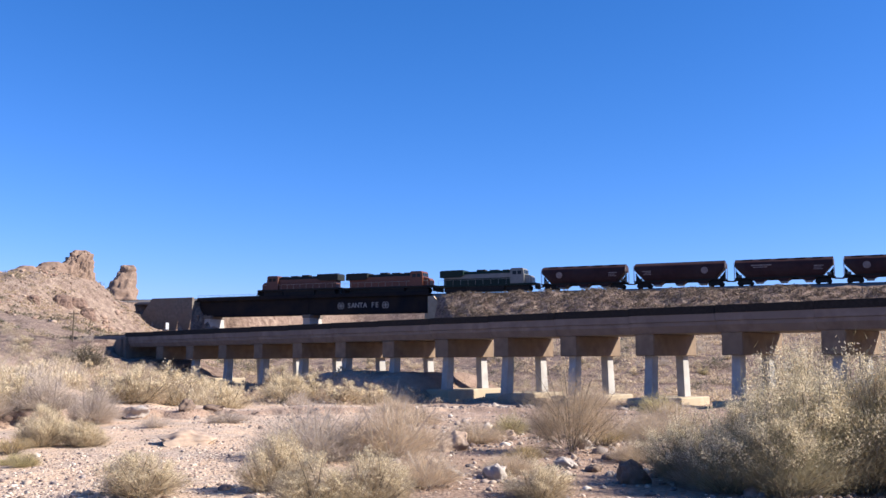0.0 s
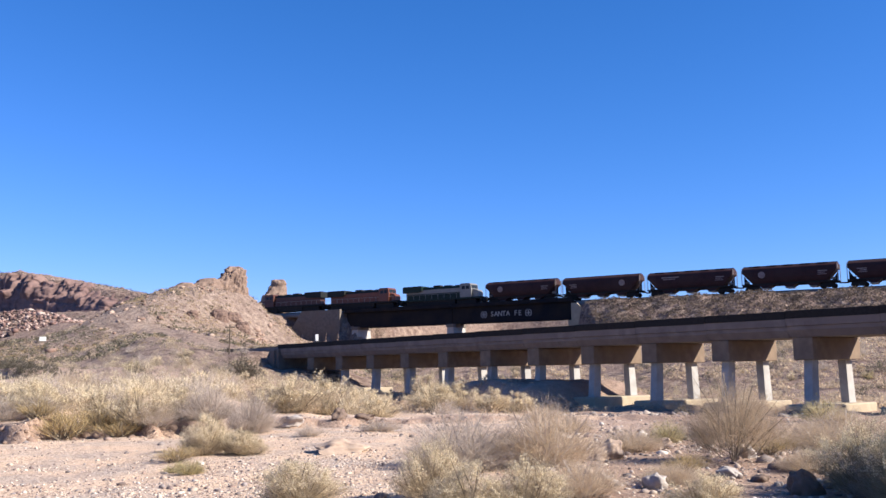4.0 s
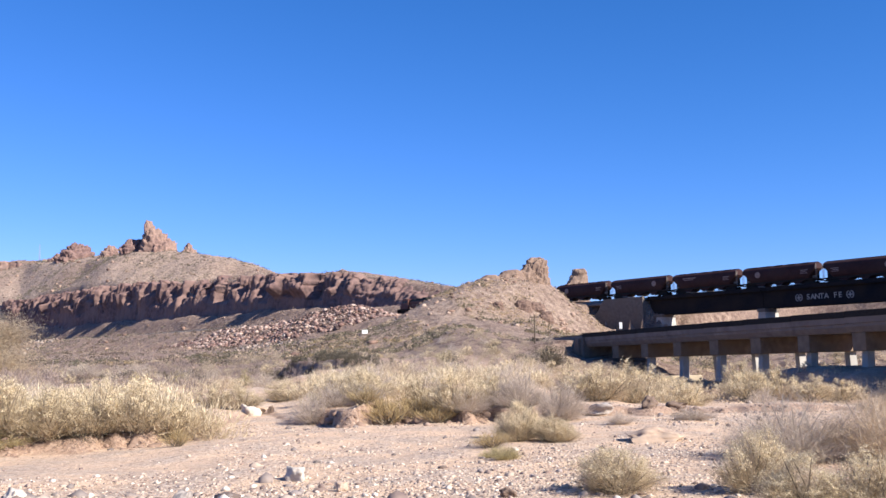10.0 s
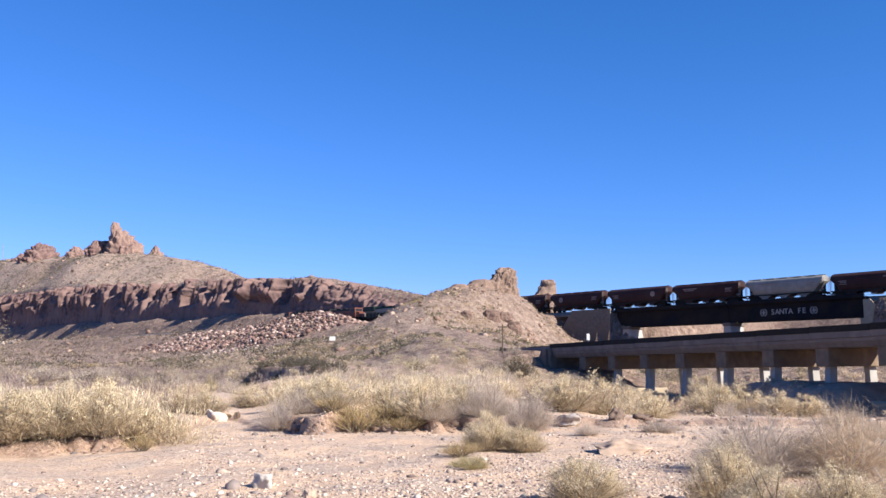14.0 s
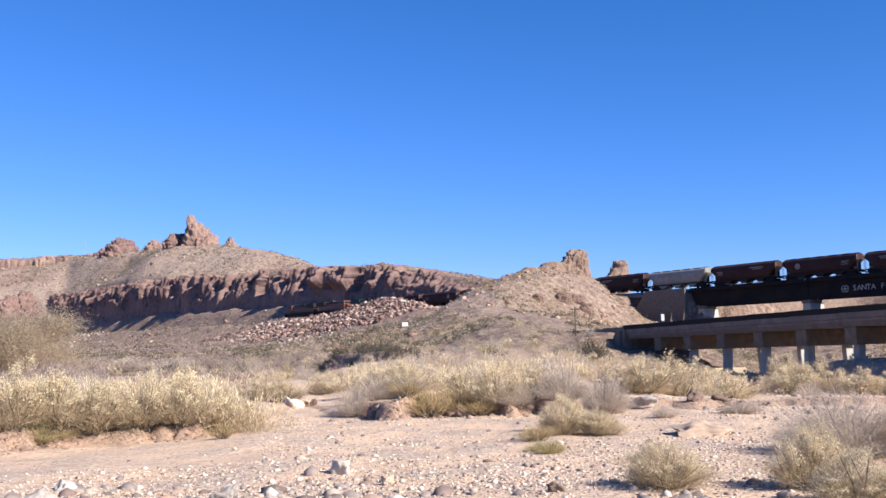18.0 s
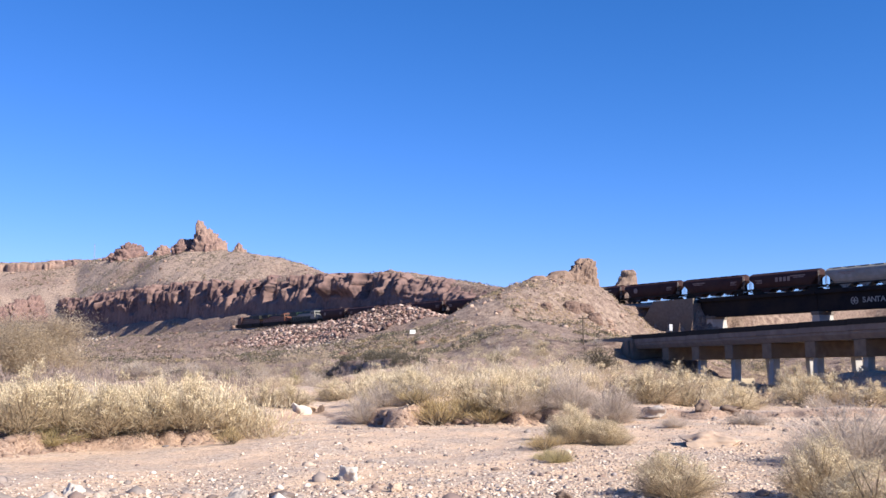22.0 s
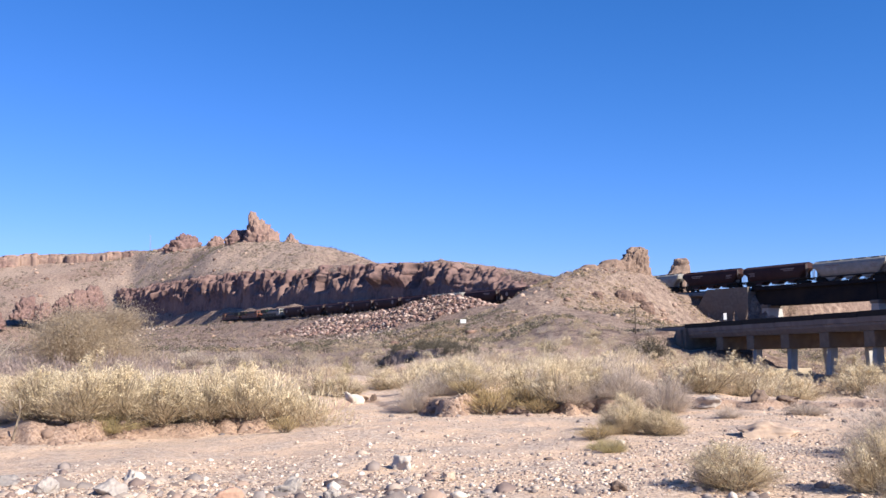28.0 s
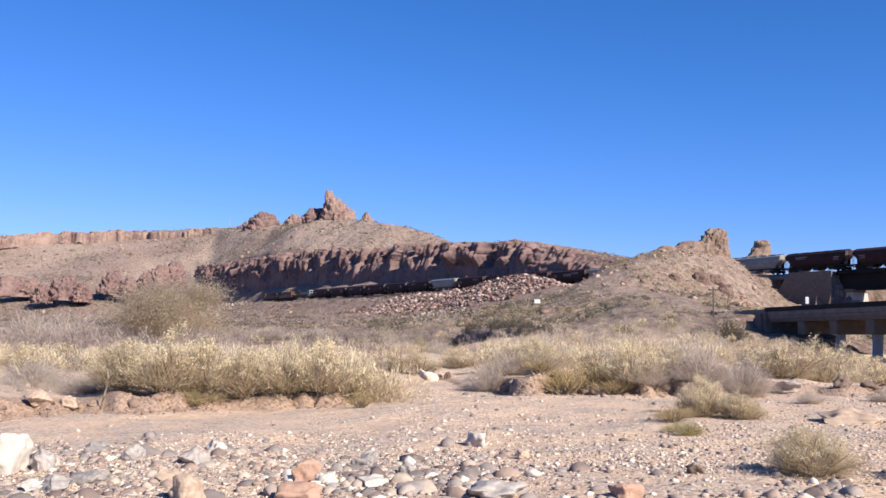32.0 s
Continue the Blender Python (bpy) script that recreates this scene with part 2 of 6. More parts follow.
def gully(x, y):
    """Distance along the gully's bank, and out from it towards the low side."""
    along_, out = (x + 56.0) * 0.806 - (y - 77.0) * 0.591, -(x + 56.0) * 0.591 - (y - 77.0) * 0.806
    return along_, out + 1.8 * vnoise(along_ / 4.0, 0 * along_, 71) + 0.7 * vnoise(along_ / 1.3, 0 * along_, 72)


def height(x, y):
    x, y = np.asarray(x, float), np.asarray(y, float)
    dist = np.hypot(x, y)
    az = np.degrees(np.arctan2(-x, y))
    u, v = track_uv(x, y)
    # wash floor, and the long slope up to the tracks
    left = ramp(az, 12, 26)
    z = -1.35 * ramp(dist, 24, 58) * (1 - left) + 0.008 * np.clip(dist - 55, 0, 1e9) * left
    rise = np.clip((-u) - 8, 0, 1e9)
    rail = rail_height(v)
    reach = np.clip(178.0 / np.cos(np.radians(np.clip(az, -40, 62) + 21.5)), 150, 900)
    climb = np.interp(dist / reach, [0.1, 0.25, 0.37, 0.5, 0.74, 0.86, 0.96], [0.0, 0.05, 0.16, 0.38, 0.74, 0.88, 1.0])
    flat = np.interp(dist / reach, [0.1, 0.25, 0.4, 0.6, 0.8, 0.86, 0.96], [0.0, 0.03, 0.08, 0.16, 0.27, 0.38, 1.0])
    climb = climb + (flat - climb) * ramp(az, 25, 31.5)
    zl = z + (rail - 1.6 - z) * climb
    # right of the hill the bank falls faster from the main track
    bank = np.interp(rise, [0, 10, 16, 40, 60, 80], [0, 5.2, 6.6, 10.0, 12.6, 15.5])
    zr = np.maximum(rail - 1.3 - bank, z)
    z = zl * left + zr * (1 - left)
    # the opening under the girder bridge
    cut = ramp(v + 0.6 * np.clip(-u - 3, 0, 40), 20, 23.5) * (1 - ramp(v, 68, 82)) * (1 - ramp(np.abs(u), 34, 70))
    z = z - cut * np.clip(z - np.interp(u, [-40, 0, 40], [-0.8, -0.3, 0.6]), 0, 99)
    # the face beside the long wing wall is dug away
    dug = ramp(v, 69, 73) * (1 - ramp(v, 92.5, 98)) * ramp(-u, 2.6, 3.0) * (1 - ramp(-u, 13, 20))
    dig = ramp(v, 69, 73) * (1 - ramp(v, 94, 98)) * (u < 0)
    z = z - dug * np.clip(z - 7.2, 0, 99)
    # heap of broken rock beside the track
    z = np.maximum(z, np.where((u < -3) & (v > 166) & (v < 286), rail + heap_crest(v) - 0.55 * np.abs(u + 9), -99))
    # behind the main track
    foot, top, edge = np.interp(v, CLIFF_V, CLIFF_FOOT), np.interp(v, CLIFF_V, CLIFF_TOP), cliff_edge(v)
    talus = rail - 0.9 + (foot - rail + 0.9) * ramp(u, 6, 16.0)
    up = u - edge - 5
    mesa = top - np.interp(v, [300, 420], [0.06, 0.0]) * np.clip(up, 0, 300)
    zb = talus + (mesa - talus) * ramp(u, edge + 5.5, edge + 11) * (1 - ramp(v, 545, 700))
    far = rail - 1.0 + 0.045 * np.clip(u - 8, 0, 300)
    zb = far + (zb - far) * ramp(v, 105, 165)
    back = ramp(u, 4.0, 6.5)
    z = z * (1 - back) + np.where(cut > 0.02, np.minimum(zb, z + 9 * (1 - cut)), zb) * back
    # the summit ridge and the far rim on the left
    for (ax, ay, ah), (bx, by, bh) in zip(RIDGE, RIDGE[1:]):
        k = np.clip(((x - ax) * (bx - ax) + (y - ay) * (by - ay)) / ((bx - ax) ** 2 + (by - ay) ** 2), 0, 1)
        off = np.hypot(x - ax - k * (bx - ax), y - ay - k * (by - ay))
        crest = ah + (bh - ah) * k
        step_down = np.interp(ax, [-640, -500], [7.0, 0.0])
        steep = np.interp(ax, [-560, -420], [0.0, 1.0])
        free = np.maximum(np.clip((u - edge - 7) / np.interp(v, [440, 520], [7.0, 36.0]), 0, 1), ramp(v + 1.6 * np.clip(-u, 0, 90), 570, 710))
        z = z + free * np.clip(-z + crest - step_down * ramp(off, 1, 5) - np.interp(off, [0, 22, 60, 110, 2000], [0, 6.5, 25, 52, 900]) * steep - np.interp(off, [0, 25, 90, 300, 2000], [0, 5.5, 28, 90, 600]) * (1 - steep), 0, 999)
    # the hill with the two standing rocks
    hx, hy = x + 74.0, y - 186.0
    a, b = hx * 0.93 - hy * 0.36, hx * 0.36 + hy * 0.93
    sa = np.where(a > 0, 19.0, 36.0)
    cone = 12.6 * np.exp(-np.abs(a / sa) ** 1.9 - np.abs(b / np.where(b < 0, 46.0, 16.0)) ** 1.8)
    z = np.maximum(z, z * 0.55 + cone) * ramp(cone, 0, 3) + z * (1 - ramp(cone, 0, 3))
    z = z - dug * np.clip(z - np.interp(-u, [4, 30, 60], [7.6, 7.0, 5.0]), 0, 99)
    bed = (1 - ramp(np.abs(u), 3.4 - 1.9 * dig, 5.2 - 2.6 * dig)) * ramp(v, 84, 92) * (1 - ramp(v, 450, 480))
    bed = np.maximum(bed, (1 - ramp(np.abs(u), 3.4, 6.0)) * (1 - ramp(v, 16, 22)))
    z = z * (1 - bed) + (rail - 0.75) * bed
    # bench of the low track beyond the trestle's ends
    tu, tv = trestle_uv(x, y)
    tz = deck_height(-tv / 6.0) - 0.55
    bench = (1 - ramp(np.abs(tu - 2.7), 3.4, np.where(tu > 0, 16.0, 10.0))) * ramp(tv, 48.5, 50.5) * (1 - ramp(tv, 62, 86))
    bench = np.maximum(bench, (1 - ramp(np.abs(tu), 3.2, 9.0)) * (1 - ramp(tv, -68, -62)))
    z = z * (1 - bench) + tz * bench
    near_abut = (1 - ramp(np.abs(tu), 4, 14)) * ramp(tv, 30, 49) * (1 - ramp(tv, 49, 52))
    z = z + near_abut * np.clip(1.3 - z, 0, 9)
    # banks of the wash
    edge_d = bank_edge(az)
    bankh = np.interp(az, [-30, 5, 18, 24, 31, 34.1, 34.6, 36, 38, 42, 60], [0.1, 0.15, 0.2, 0.26, 0.38, 0.58, 0.12, 0.1, 0.14, 0.27, 0.3]) * (1 + 0.9 * vnoise(az / 1.3, 0 * az, 13))
    z = z + bankh * ramp(dist, edge_d, edge_d + np.interp(az, [34, 37, 38, 41], [0.45, 3.0, 3.0, 0.5])) * (1 - ramp(dist, 60, 110))
    # a mound of earth round the trestle's feet
    mound = ramp(tv, -1.5, 2.5) * (1 - ramp(tv, 9, 15)) * ramp(tu, -5.2, -2.4) * (1 - ramp(tu, 5, 12))
    z = z + mound * np.clip(0.8 - z, 0, 9)
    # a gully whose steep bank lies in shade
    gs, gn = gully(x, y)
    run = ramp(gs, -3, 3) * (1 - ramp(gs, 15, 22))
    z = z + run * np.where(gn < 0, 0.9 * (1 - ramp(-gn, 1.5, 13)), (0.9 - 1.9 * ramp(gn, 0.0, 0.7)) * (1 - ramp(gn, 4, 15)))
    # roughness at several scales
    wild = ramp(dist, 28, 90)
    rocky = ramp(dist, 110, 150) * (1 - bed) * (1 - bench) * (1 - cut) * (1 - dug) * (np.abs(u) > 5)
    z = z + rocky * (0.9 * np.abs(fbm(x, y, 7, 3, 61)) + 0.7 * fbm(x, y, 3.2, 2, 62))
    z = z + fbm(x, y, 24, 4, 21) * (0.10 + 1.5 * wild * (1 - bed) * (1 - bench)) + fbm(x, y, 2.4, 3, 31) * (0.10 + 0.25 * wild)
    return z

# ---- builders ----
def box(bm, x0, x1, y0, y1, z0, z1, bevel=0.0):
    """A block between two corners, its edges worn by bevel."""
    made = bmesh.ops.create_cube(bm, size=1.0, matrix=Matrix.Translation(((x0 + x1) / 2, (y0 + y1) / 2, (z0 + z1) / 2)) @ Matrix.Diagonal((x1 - x0, y1 - y0, z1 - z0, 1)))
    if bevel:
        edges = list({e for v in made["verts"] for e in v.link_edges})
        bmesh.ops.bevel(bm, geom=edges, offset=bevel, segments=1, affect="EDGES")


def prism(bm, outline, axis, a, b):
    """A solid with the outline (two coordinates) drawn out along an axis from a to b."""
    place = {"x": lambda p, q, r: (r, p, q), "y": lambda p, q, r: (p, r, q), "z": lambda p, q, r: (p, q, r)}[axis]
    lo = [bm.verts.new(place(p, q, a)) for p, q in outline]
    hi = [bm.verts.new(place(p, q, b)) for p, q in outline]
    n = len(outline)
    faces = [bm.faces.new(lo), bm.faces.new(hi[::-1])]
    faces += [bm.faces.new((lo[i], hi[i], hi[(i + 1) % n], lo[(i + 1) % n])) for i in range(n)]
    bmesh.ops.recalc_face_normals(bm, faces=faces)


def tube(bm, a, b, r0, r1=None, sides=8):
    """A round bar from a to b."""
    a, b = Vector(a), Vector(b)
    m = Matrix.Translation((a + b) / 2) @ (b - a).to_track_quat("Z", "Y").to_matrix().to_4x4()
    bmesh.ops.create_cone(bm, cap_ends=True, segments=sides, radius1=r0, radius2=r0 if r1 is None else r1, depth=(b - a).length, matrix=m)


def part(name, bm, material, parent=None, label=""):
    """Links a bmesh as one mesh object, under a thing or a part of it."""
    me = bpy.data.meshes.new(name)
    bm.to_mesh(me)
    bm.free()
    me.materials.append(material)
    ob = new(name, me)
    if parent:
        ob.parent = parent
    if label:
        ob["label"] = label
    return ob


def block(name, material, parent, *size, bevel=0.0, label=""):
    bm = bmesh.new()
    box(bm, *size, bevel=bevel)
    return part(name, bm, material, parent, label)


def sheet(name, co, faces, material, smooth=True):
    """A mesh from arrays of corners and four-sided faces."""
    me = bpy.data.meshes.new(name)
    me.from_pydata([], [], [])
    me.vertices.add(len(co))
    me.vertices.foreach_set("co", np.asarray(co, np.float32).ravel())
    k = faces.shape[1]
    me.loops.add(faces.size)
    me.loops.foreach_set("vertex_index", faces.astype(np.int32).ravel())
    me.polygons.add(len(faces))
    me.polygons.foreach_set("loop_start", np.arange(0, faces.size, k, dtype=np.int32))
    if smooth:
        me.polygons.foreach_set("use_smooth", np.ones(len(faces), bool))
    me.update(calc_edges=True)
    me.validate()
    me.materials.append(material)
    return new(name, me)


def quads(rows, cols, close=False):
    i, j = np.meshgrid(np.arange(rows - 1), np.arange(cols if close else cols - 1), indexing="ij")
    jn = (j + 1) % cols
    return np.stack([i * cols + j, i * cols + jn, (i + 1) * cols + jn, (i + 1) * cols + j], -1).reshape(-1, 4)


def ground_z(x, y):
    return float(height(np.array([x]), np.array([y]))[0])


# ---- the ground ----
def ground_material():
    m = bpy.data.materials.new("desert ground")
    m.use_nodes = True
    t = m.node_tree
    b = t.nodes["Principled BSDF"]
    b.inputs["Roughness"].default_value = 0.95
    geo = t.nodes.new("ShaderNodeTexCoord")

    def noise_node(scale, detail=5, rough=0.55):
        n = t.nodes.new("ShaderNodeTexNoise")
        n.inputs["Scale"].default_value, n.inputs["Detail"].default_value, n.inputs["Roughness"].default_value = scale, detail, rough
        t.links.new(geo.outputs["Object"], n.inputs["Vector"])
        return n

    def stops(src, pairs):
        r = t.nodes.new("ShaderNodeValToRGB")
        while len(r.color_ramp.elements) < len(pairs):
            r.color_ramp.elements.new(0.5)
        for e, (p, c) in zip(r.color_ramp.elements, pairs):
            e.position, e.color = p, (*c, 1)
        t.links.new(src, r.inputs["Fac"])
        return r.outputs[0]

    def blend(fac, a, c):
        mx = t.nodes.new("ShaderNodeMix")
        mx.data_type = "RGBA"
        t.links.new(fac, mx.inputs[0])
        for k, v in ((6, a), (7, c)):
            if isinstance(v, tuple):
                mx.inputs[k].default_value = (*v, 1)
            else:
                t.links.new(v, mx.inputs[k])
        return mx.outputs[2]

    grain, patch, broad = noise_node(14, 6, 0.7), noise_node(0.7), noise_node(0.05, 4)
    sand = stops(grain.outputs["Fac"], [(0.3, (0.41, 0.27, 0.185)), (0.5, (0.62, 0.445, 0.315)), (0.72, (0.72, 0.54, 0.4))])
    gravel = stops(grain.outputs["Fac"], [(0.32, (0.3, 0.22, 0.17)), (0.52, (0.52, 0.405, 0.32)), (0.7, (0.65, 0.525, 0.43))])
    f1 = stops(patch.outputs["Fac"], [(0.42, (0, 0, 0)), (0.6, (1, 1, 1))])
    near = blend(f1, sand, gravel)
    slope = stops(patch.outputs["Fac"], [(0.35, (0.185, 0.113, 0.09)), (0.55, (0.345, 0.242, 0.188)), (0.7, (0.48, 0.355, 0.275))])
    speck = stops(noise_node(2.4, 8, 0.78).outputs["Fac"], [(0.36, (0.4, 0.38, 0.38)), (0.5, (0.85, 0.85, 0.85)), (0.64, (1.0, 1.0, 1.0))])
    rockc = stops(broad.outputs["Fac"], [(0.35, (0.19, 0.116, 0.098)), (0.65, (0.315, 0.22, 0.175))])
    wild = t.nodes.new("ShaderNodeAttribute")
    wild.attribute_name = "wild"
    creek = t.nodes.new("ShaderNodeAttribute")
    creek.attribute_name = "creek"
    earth = stops(grain.outputs["Fac"], [(0.3, (0.17, 0.10, 0.07)), (0.5, (0.30, 0.195, 0.14)), (0.72, (0.42, 0.30, 0.225))])
    near = blend(creek.outputs["Fac"], near, earth)
    # pebbles set in the sand
    peb = t.nodes.new("ShaderNodeTexVoronoi")
    peb.inputs["Scale"].default_value = 17.0
    t.links.new(geo.outputs["Object"], peb.inputs["Vector"])
    tone = stops(peb.outputs["Color"], [(0.15, (0.62, 0.57, 0.55)), (0.45, (1.0, 0.97, 0.95)), (0.8, (1.0, 1.0, 1.0))])
    pm = t.nodes.new("ShaderNodeMix")
    pm.data_type, pm.blend_type = "RGBA", "MULTIPLY"
    t.links.new(stops(patch.outputs["Fac"], [(0.3, (0.35, 0.35, 0.35)), (0.6, (0.95, 0.95, 0.95))]), pm.inputs[0])
    t.links.new(near, pm.inputs[6])
    t.links.new(tone, pm.inputs[7])
    near = pm.outputs[2]
    col = blend(wild.outputs["Fac"], near, slope)
    f2 = stops(broad.outputs["Fac"], [(0.45, (0, 0, 0)), (0.62, (0.7, 0.7, 0.7))])
    mul = t.nodes.new("ShaderNodeMath")
    mul.operation = "MULTIPLY"
    t.links.new(f2, mul.inputs[0])
    t.links.new(wild.outputs["Fac"], mul.inputs[1])
    col = blend(mul.outputs[0], col, rockc)
    dry = t.nodes.new("ShaderNodeAttribute")
    dry.attribute_name = "dry"
    col = blend(dry.outputs["Fac"], col, stops(patch.outputs["Fac"], [(0.35, (0.3, 0.215, 0.17)), (0.55, (0.44, 0.33, 0.26)), (0.7, (0.52, 0.405, 0.325))]))
    sm = t.nodes.new("ShaderNodeMix")
    sm.data_type, sm.blend_type = "RGBA", "MULTIPLY"
    t.links.new(wild.outputs["Fac"], sm.inputs[0])
    t.links.new(col, sm.inputs[6])
    t.links.new(speck, sm.inputs[7])
    t.links.new(sm.outputs[2], b.inputs["Base Color"])
    fine = noise_node(30, 4, 0.7)
    bp, bp2 = t.nodes.new("ShaderNodeBump"), t.nodes.new("ShaderNodeBump")
    bp.inputs["Strength"].default_value, bp.inputs["Distance"].default_value = 0.8, 0.05
    bp2.inputs["Strength"].default_value, bp2.inputs["Distance"].default_value = 0.6, 0.5
    t.links.new(fine.outputs["Fac"], bp.inputs["Height"])
    t.links.new(patch.outputs["Fac"], bp2.inputs["Height"])
    rock = t.nodes.new("ShaderNodeBump")
    rock.inputs["Distance"].default_value = 1.1
    t.links.new(wild.outputs["Fac"], rock.inputs["Strength"])
    t.links.new(noise_node(1.1, 8, 0.68).outputs["Fac"], rock.inputs["Height"])
    t.links.new(rock.outputs[0], bp2.inputs["Normal"])
    bp3 = t.nodes.new("ShaderNodeBump")
    bp3.invert = True
    bp3.inputs["Strength"].default_value, bp3.inputs["Distance"].default_value = 0.7, 0.03
    t.links.new(peb.outputs["Distance"], bp3.inputs["Height"])
    t.links.new(bp2.outputs[0], bp3.inputs["Normal"])
    t.links.new(bp3.outputs[0], bp.inputs["Normal"])
    t.links.new(bp.outputs[0], b.inputs["Normal"])
    return m


M_GROUND = ground_material()
rings = np.concatenate([[0.02, 0.3], np.geomspace(0.6, 7, 30, endpoint=False), np.geomspace(7, 30, 130, endpoint=False), np.geomspace(30, 170, 140, endpoint=False), np.arange(170, 480, 2.5), np.geomspace(480, 900, 130, endpoint=False), np.geomspace(900, 4200, 16)])
bearings = np.concatenate([np.arange(-30, 66, 0.24), np.arange(66, 330, 3.0)])
R, B = np.meshgrid(rings, np.radians(bearings), indexing="ij")
GX, GY = -R * np.sin(B), R * np.cos(B)
GZ = height(GX, GY)
ground = sheet("ground", np.stack([GX, GY, GZ], -1).reshape(-1, 3), quads(len(rings), len(bearings), True), M_GROUND)
tag = ground.data.attributes.new("wild", "FLOAT", "POINT")
tag.data.foreach_set("value", (ramp(R, 45, 110) * 1.0).astype(np.float32).ravel())
tag = ground.data.attributes.new("dry", "FLOAT", "POINT")
U_, V_ = track_uv(GX, GY)
HILL = np.exp(-((GX + 80) / 52) ** 2 - ((GY - 158) / 52) ** 2)
tag.data.foreach_set("value", (0.6 * HILL + 0.85 * np.maximum(ramp(U_, 17, 28), ramp(V_, 560, 640)) * ramp(R, 400, 480) * ramp(np.degrees(B), 32, 38) * ramp(fbm(GX, GY, 60, 3, 91), -0.5, 0.1)).astype(np.float32).ravel())
EDGE = bank_edge(np.degrees(B))
BANK = 0.8 * ramp(R, EDGE - 0.3, EDGE) * (1 - ramp(R, EDGE + 0.8, EDGE + 2.5)) * (np.degrees(B) > 4)
tag = ground.data.attributes.new("creek", "FLOAT", "POINT")
tag.data.foreach_set("value", (ramp(-np.degrees(B) + 14 * fbm(GX, GY, 9, 3, 88), -6, 3) * (R < 200) * 0.85 + BANK).clip(0, 1).astype(np.float32).ravel())
tagged(ground, "sandy gravel wash rising to scrubby desert slopes", "ground", kind="structure")


def surface(x, y):
    """Height of the ground sheet's faces, within its finely divided sector."""
    d, az = np.hypot(x, y), np.degrees(np.arctan2(-x, y))
    i = np.clip(np.searchsorted(rings, d) - 1, 0, len(rings) - 2)
    j = np.clip(((az + 30) / 0.24).astype(int), 0, 398)
    a, b = np.clip((d - rings[i]) / (rings[i + 1] - rings[i]), 0, 1), np.clip((az - bearings[j]) / 0.24, 0, 1)
    z = (GZ[i, j] * (1 - b) + GZ[i, j + 1] * b) * (1 - a) + (GZ[i + 1, j] * (1 - b) + GZ[i + 1, j + 1] * b) * a
    return np.where((az > -29.9) & (az < 65.6), z, height(x, y))


# ---- the cliff behind the main track ----
def blocks(at, seed, low, high):
    """Rock divided lengthwise into blocks: the number of the block at each place, and the place across it from -1 to 1."""
    r = np.random.RandomState(seed)
    edges = at.min() - 1 + np.concatenate([[0], np.cumsum(r.uniform(low, high, int((at.max() - at.min() + 4) / low) + 4))])
    k = np.searchsorted(edges, at, side="right") - 1
    return k, (at - edges[k]) / (edges[k + 1] - edges[k]) * 2 - 1


def per_block(k, seed, spread):
    return np.random.RandomState(seed).normal(0, spread, k.max() + 1)[k]


def make_cliff():
    vs, hs = np.arange(168, 612, 0.45), np.linspace(0, 1, 44)
    V, H = np.meshgrid(vs, hs, indexing="ij")
    foot, top = np.interp(V, CLIFF_V, CLIFF_FOOT) - 2.0, np.interp(V, CLIFF_V, CLIFF_TOP)
    warp = V + 0.9 * vnoise(V / 3.0, H * 5.0, 50) + 1.2 * H
    kb, pb = blocks(warp, 61, 8, 20)
    kc, pc = blocks(warp, 62, 2.6, 6.5)
    ks, ps = blocks(warp + 0.8 * vnoise(V / 2.0, H * 9, 58), 63, 1.0, 2.6)
    fade = np.interp(V, [168, 230, 560, 612], [0.35, 1, 1, 0.3])
    top = top + fade * (per_block(kc, 64, 0.75) + per_block(ks, 65, 0.35)) + 0.8 * fbm(V, 0 * V, 18, 2, 41) - 0.5 * pc ** 4 - 0.2
    depth = cliff_edge(V) + 1.6 + 1.2 * H
    relief = fade * (0.15 + 0.85 * ramp(H, 0.34, 0.58))
    depth = depth + relief * (per_block(kb, 66, 1.6) + 1.9 * pb ** 6 + per_block(kc, 67, 1.1) + 1.3 * pc ** 6) + relief * (per_block(ks, 68, 0.4) + 0.4 * ps ** 4)
    # pinnacles: each column steps back at ledges of its own height
    first_, second = 0.57 + per_block(kc, 69, 0.13), 0.77 + per_block(ks, 70, 0.07)
    depth = depth + fade * (np.abs(2.6 + per_block(kc, 71, 1.3)) * ramp(H, first_ - 0.035, first_ + 0.035) + np.abs(1.4 + per_block(ks, 72, 1.0)) * ramp(H, second - 0.03, second + 0.03))
    # ledges of the low end beside the cut, and crumbled rock at the foot
    low_end = 1 - ramp(V, 195, 250)
    depth = depth + low_end * (5.5 * H + 1.3 * (np.floor(H * 5 + 0.6 * vnoise(V / 7, 0 * V, 56)) / 5 * 2.4 - H))
    depth = depth - 1.6 * np.clip(0.16 - H, 0, 1) / 0.16 * (0.6 + fbm(V, H * 20, 9, 3, 59))
    depth = depth + (0.35 + 0.45 * ramp(H, 0.3, 0.6)) * fbm(V, H * 15, 2.2, 4, 54)
    depth = depth + 7.0 * np.clip(H - 0.88, 0, 1) / 0.12
    z = foot + (top - foot) * np.clip(H / 0.88, 0, 1) + 0.45 * fbm(V, H * 16, 2.4, 3, 55)
    z = z - 2.6 * np.clip(H - 0.93, 0, 1) / 0.07
    px, py, hd = on_track(V)
    x, y = px + depth * np.cos(hd), py + depth * np.sin(hd)
    return sheet("cliff", np.stack([x, y, z], -1).reshape(-1, 3), quads(len(vs), len(hs)), M_ROCK, smooth=False)


tagged(make_cliff(), "dark red-brown columned rock cliff behind the railway", "cliff", kind="structure")


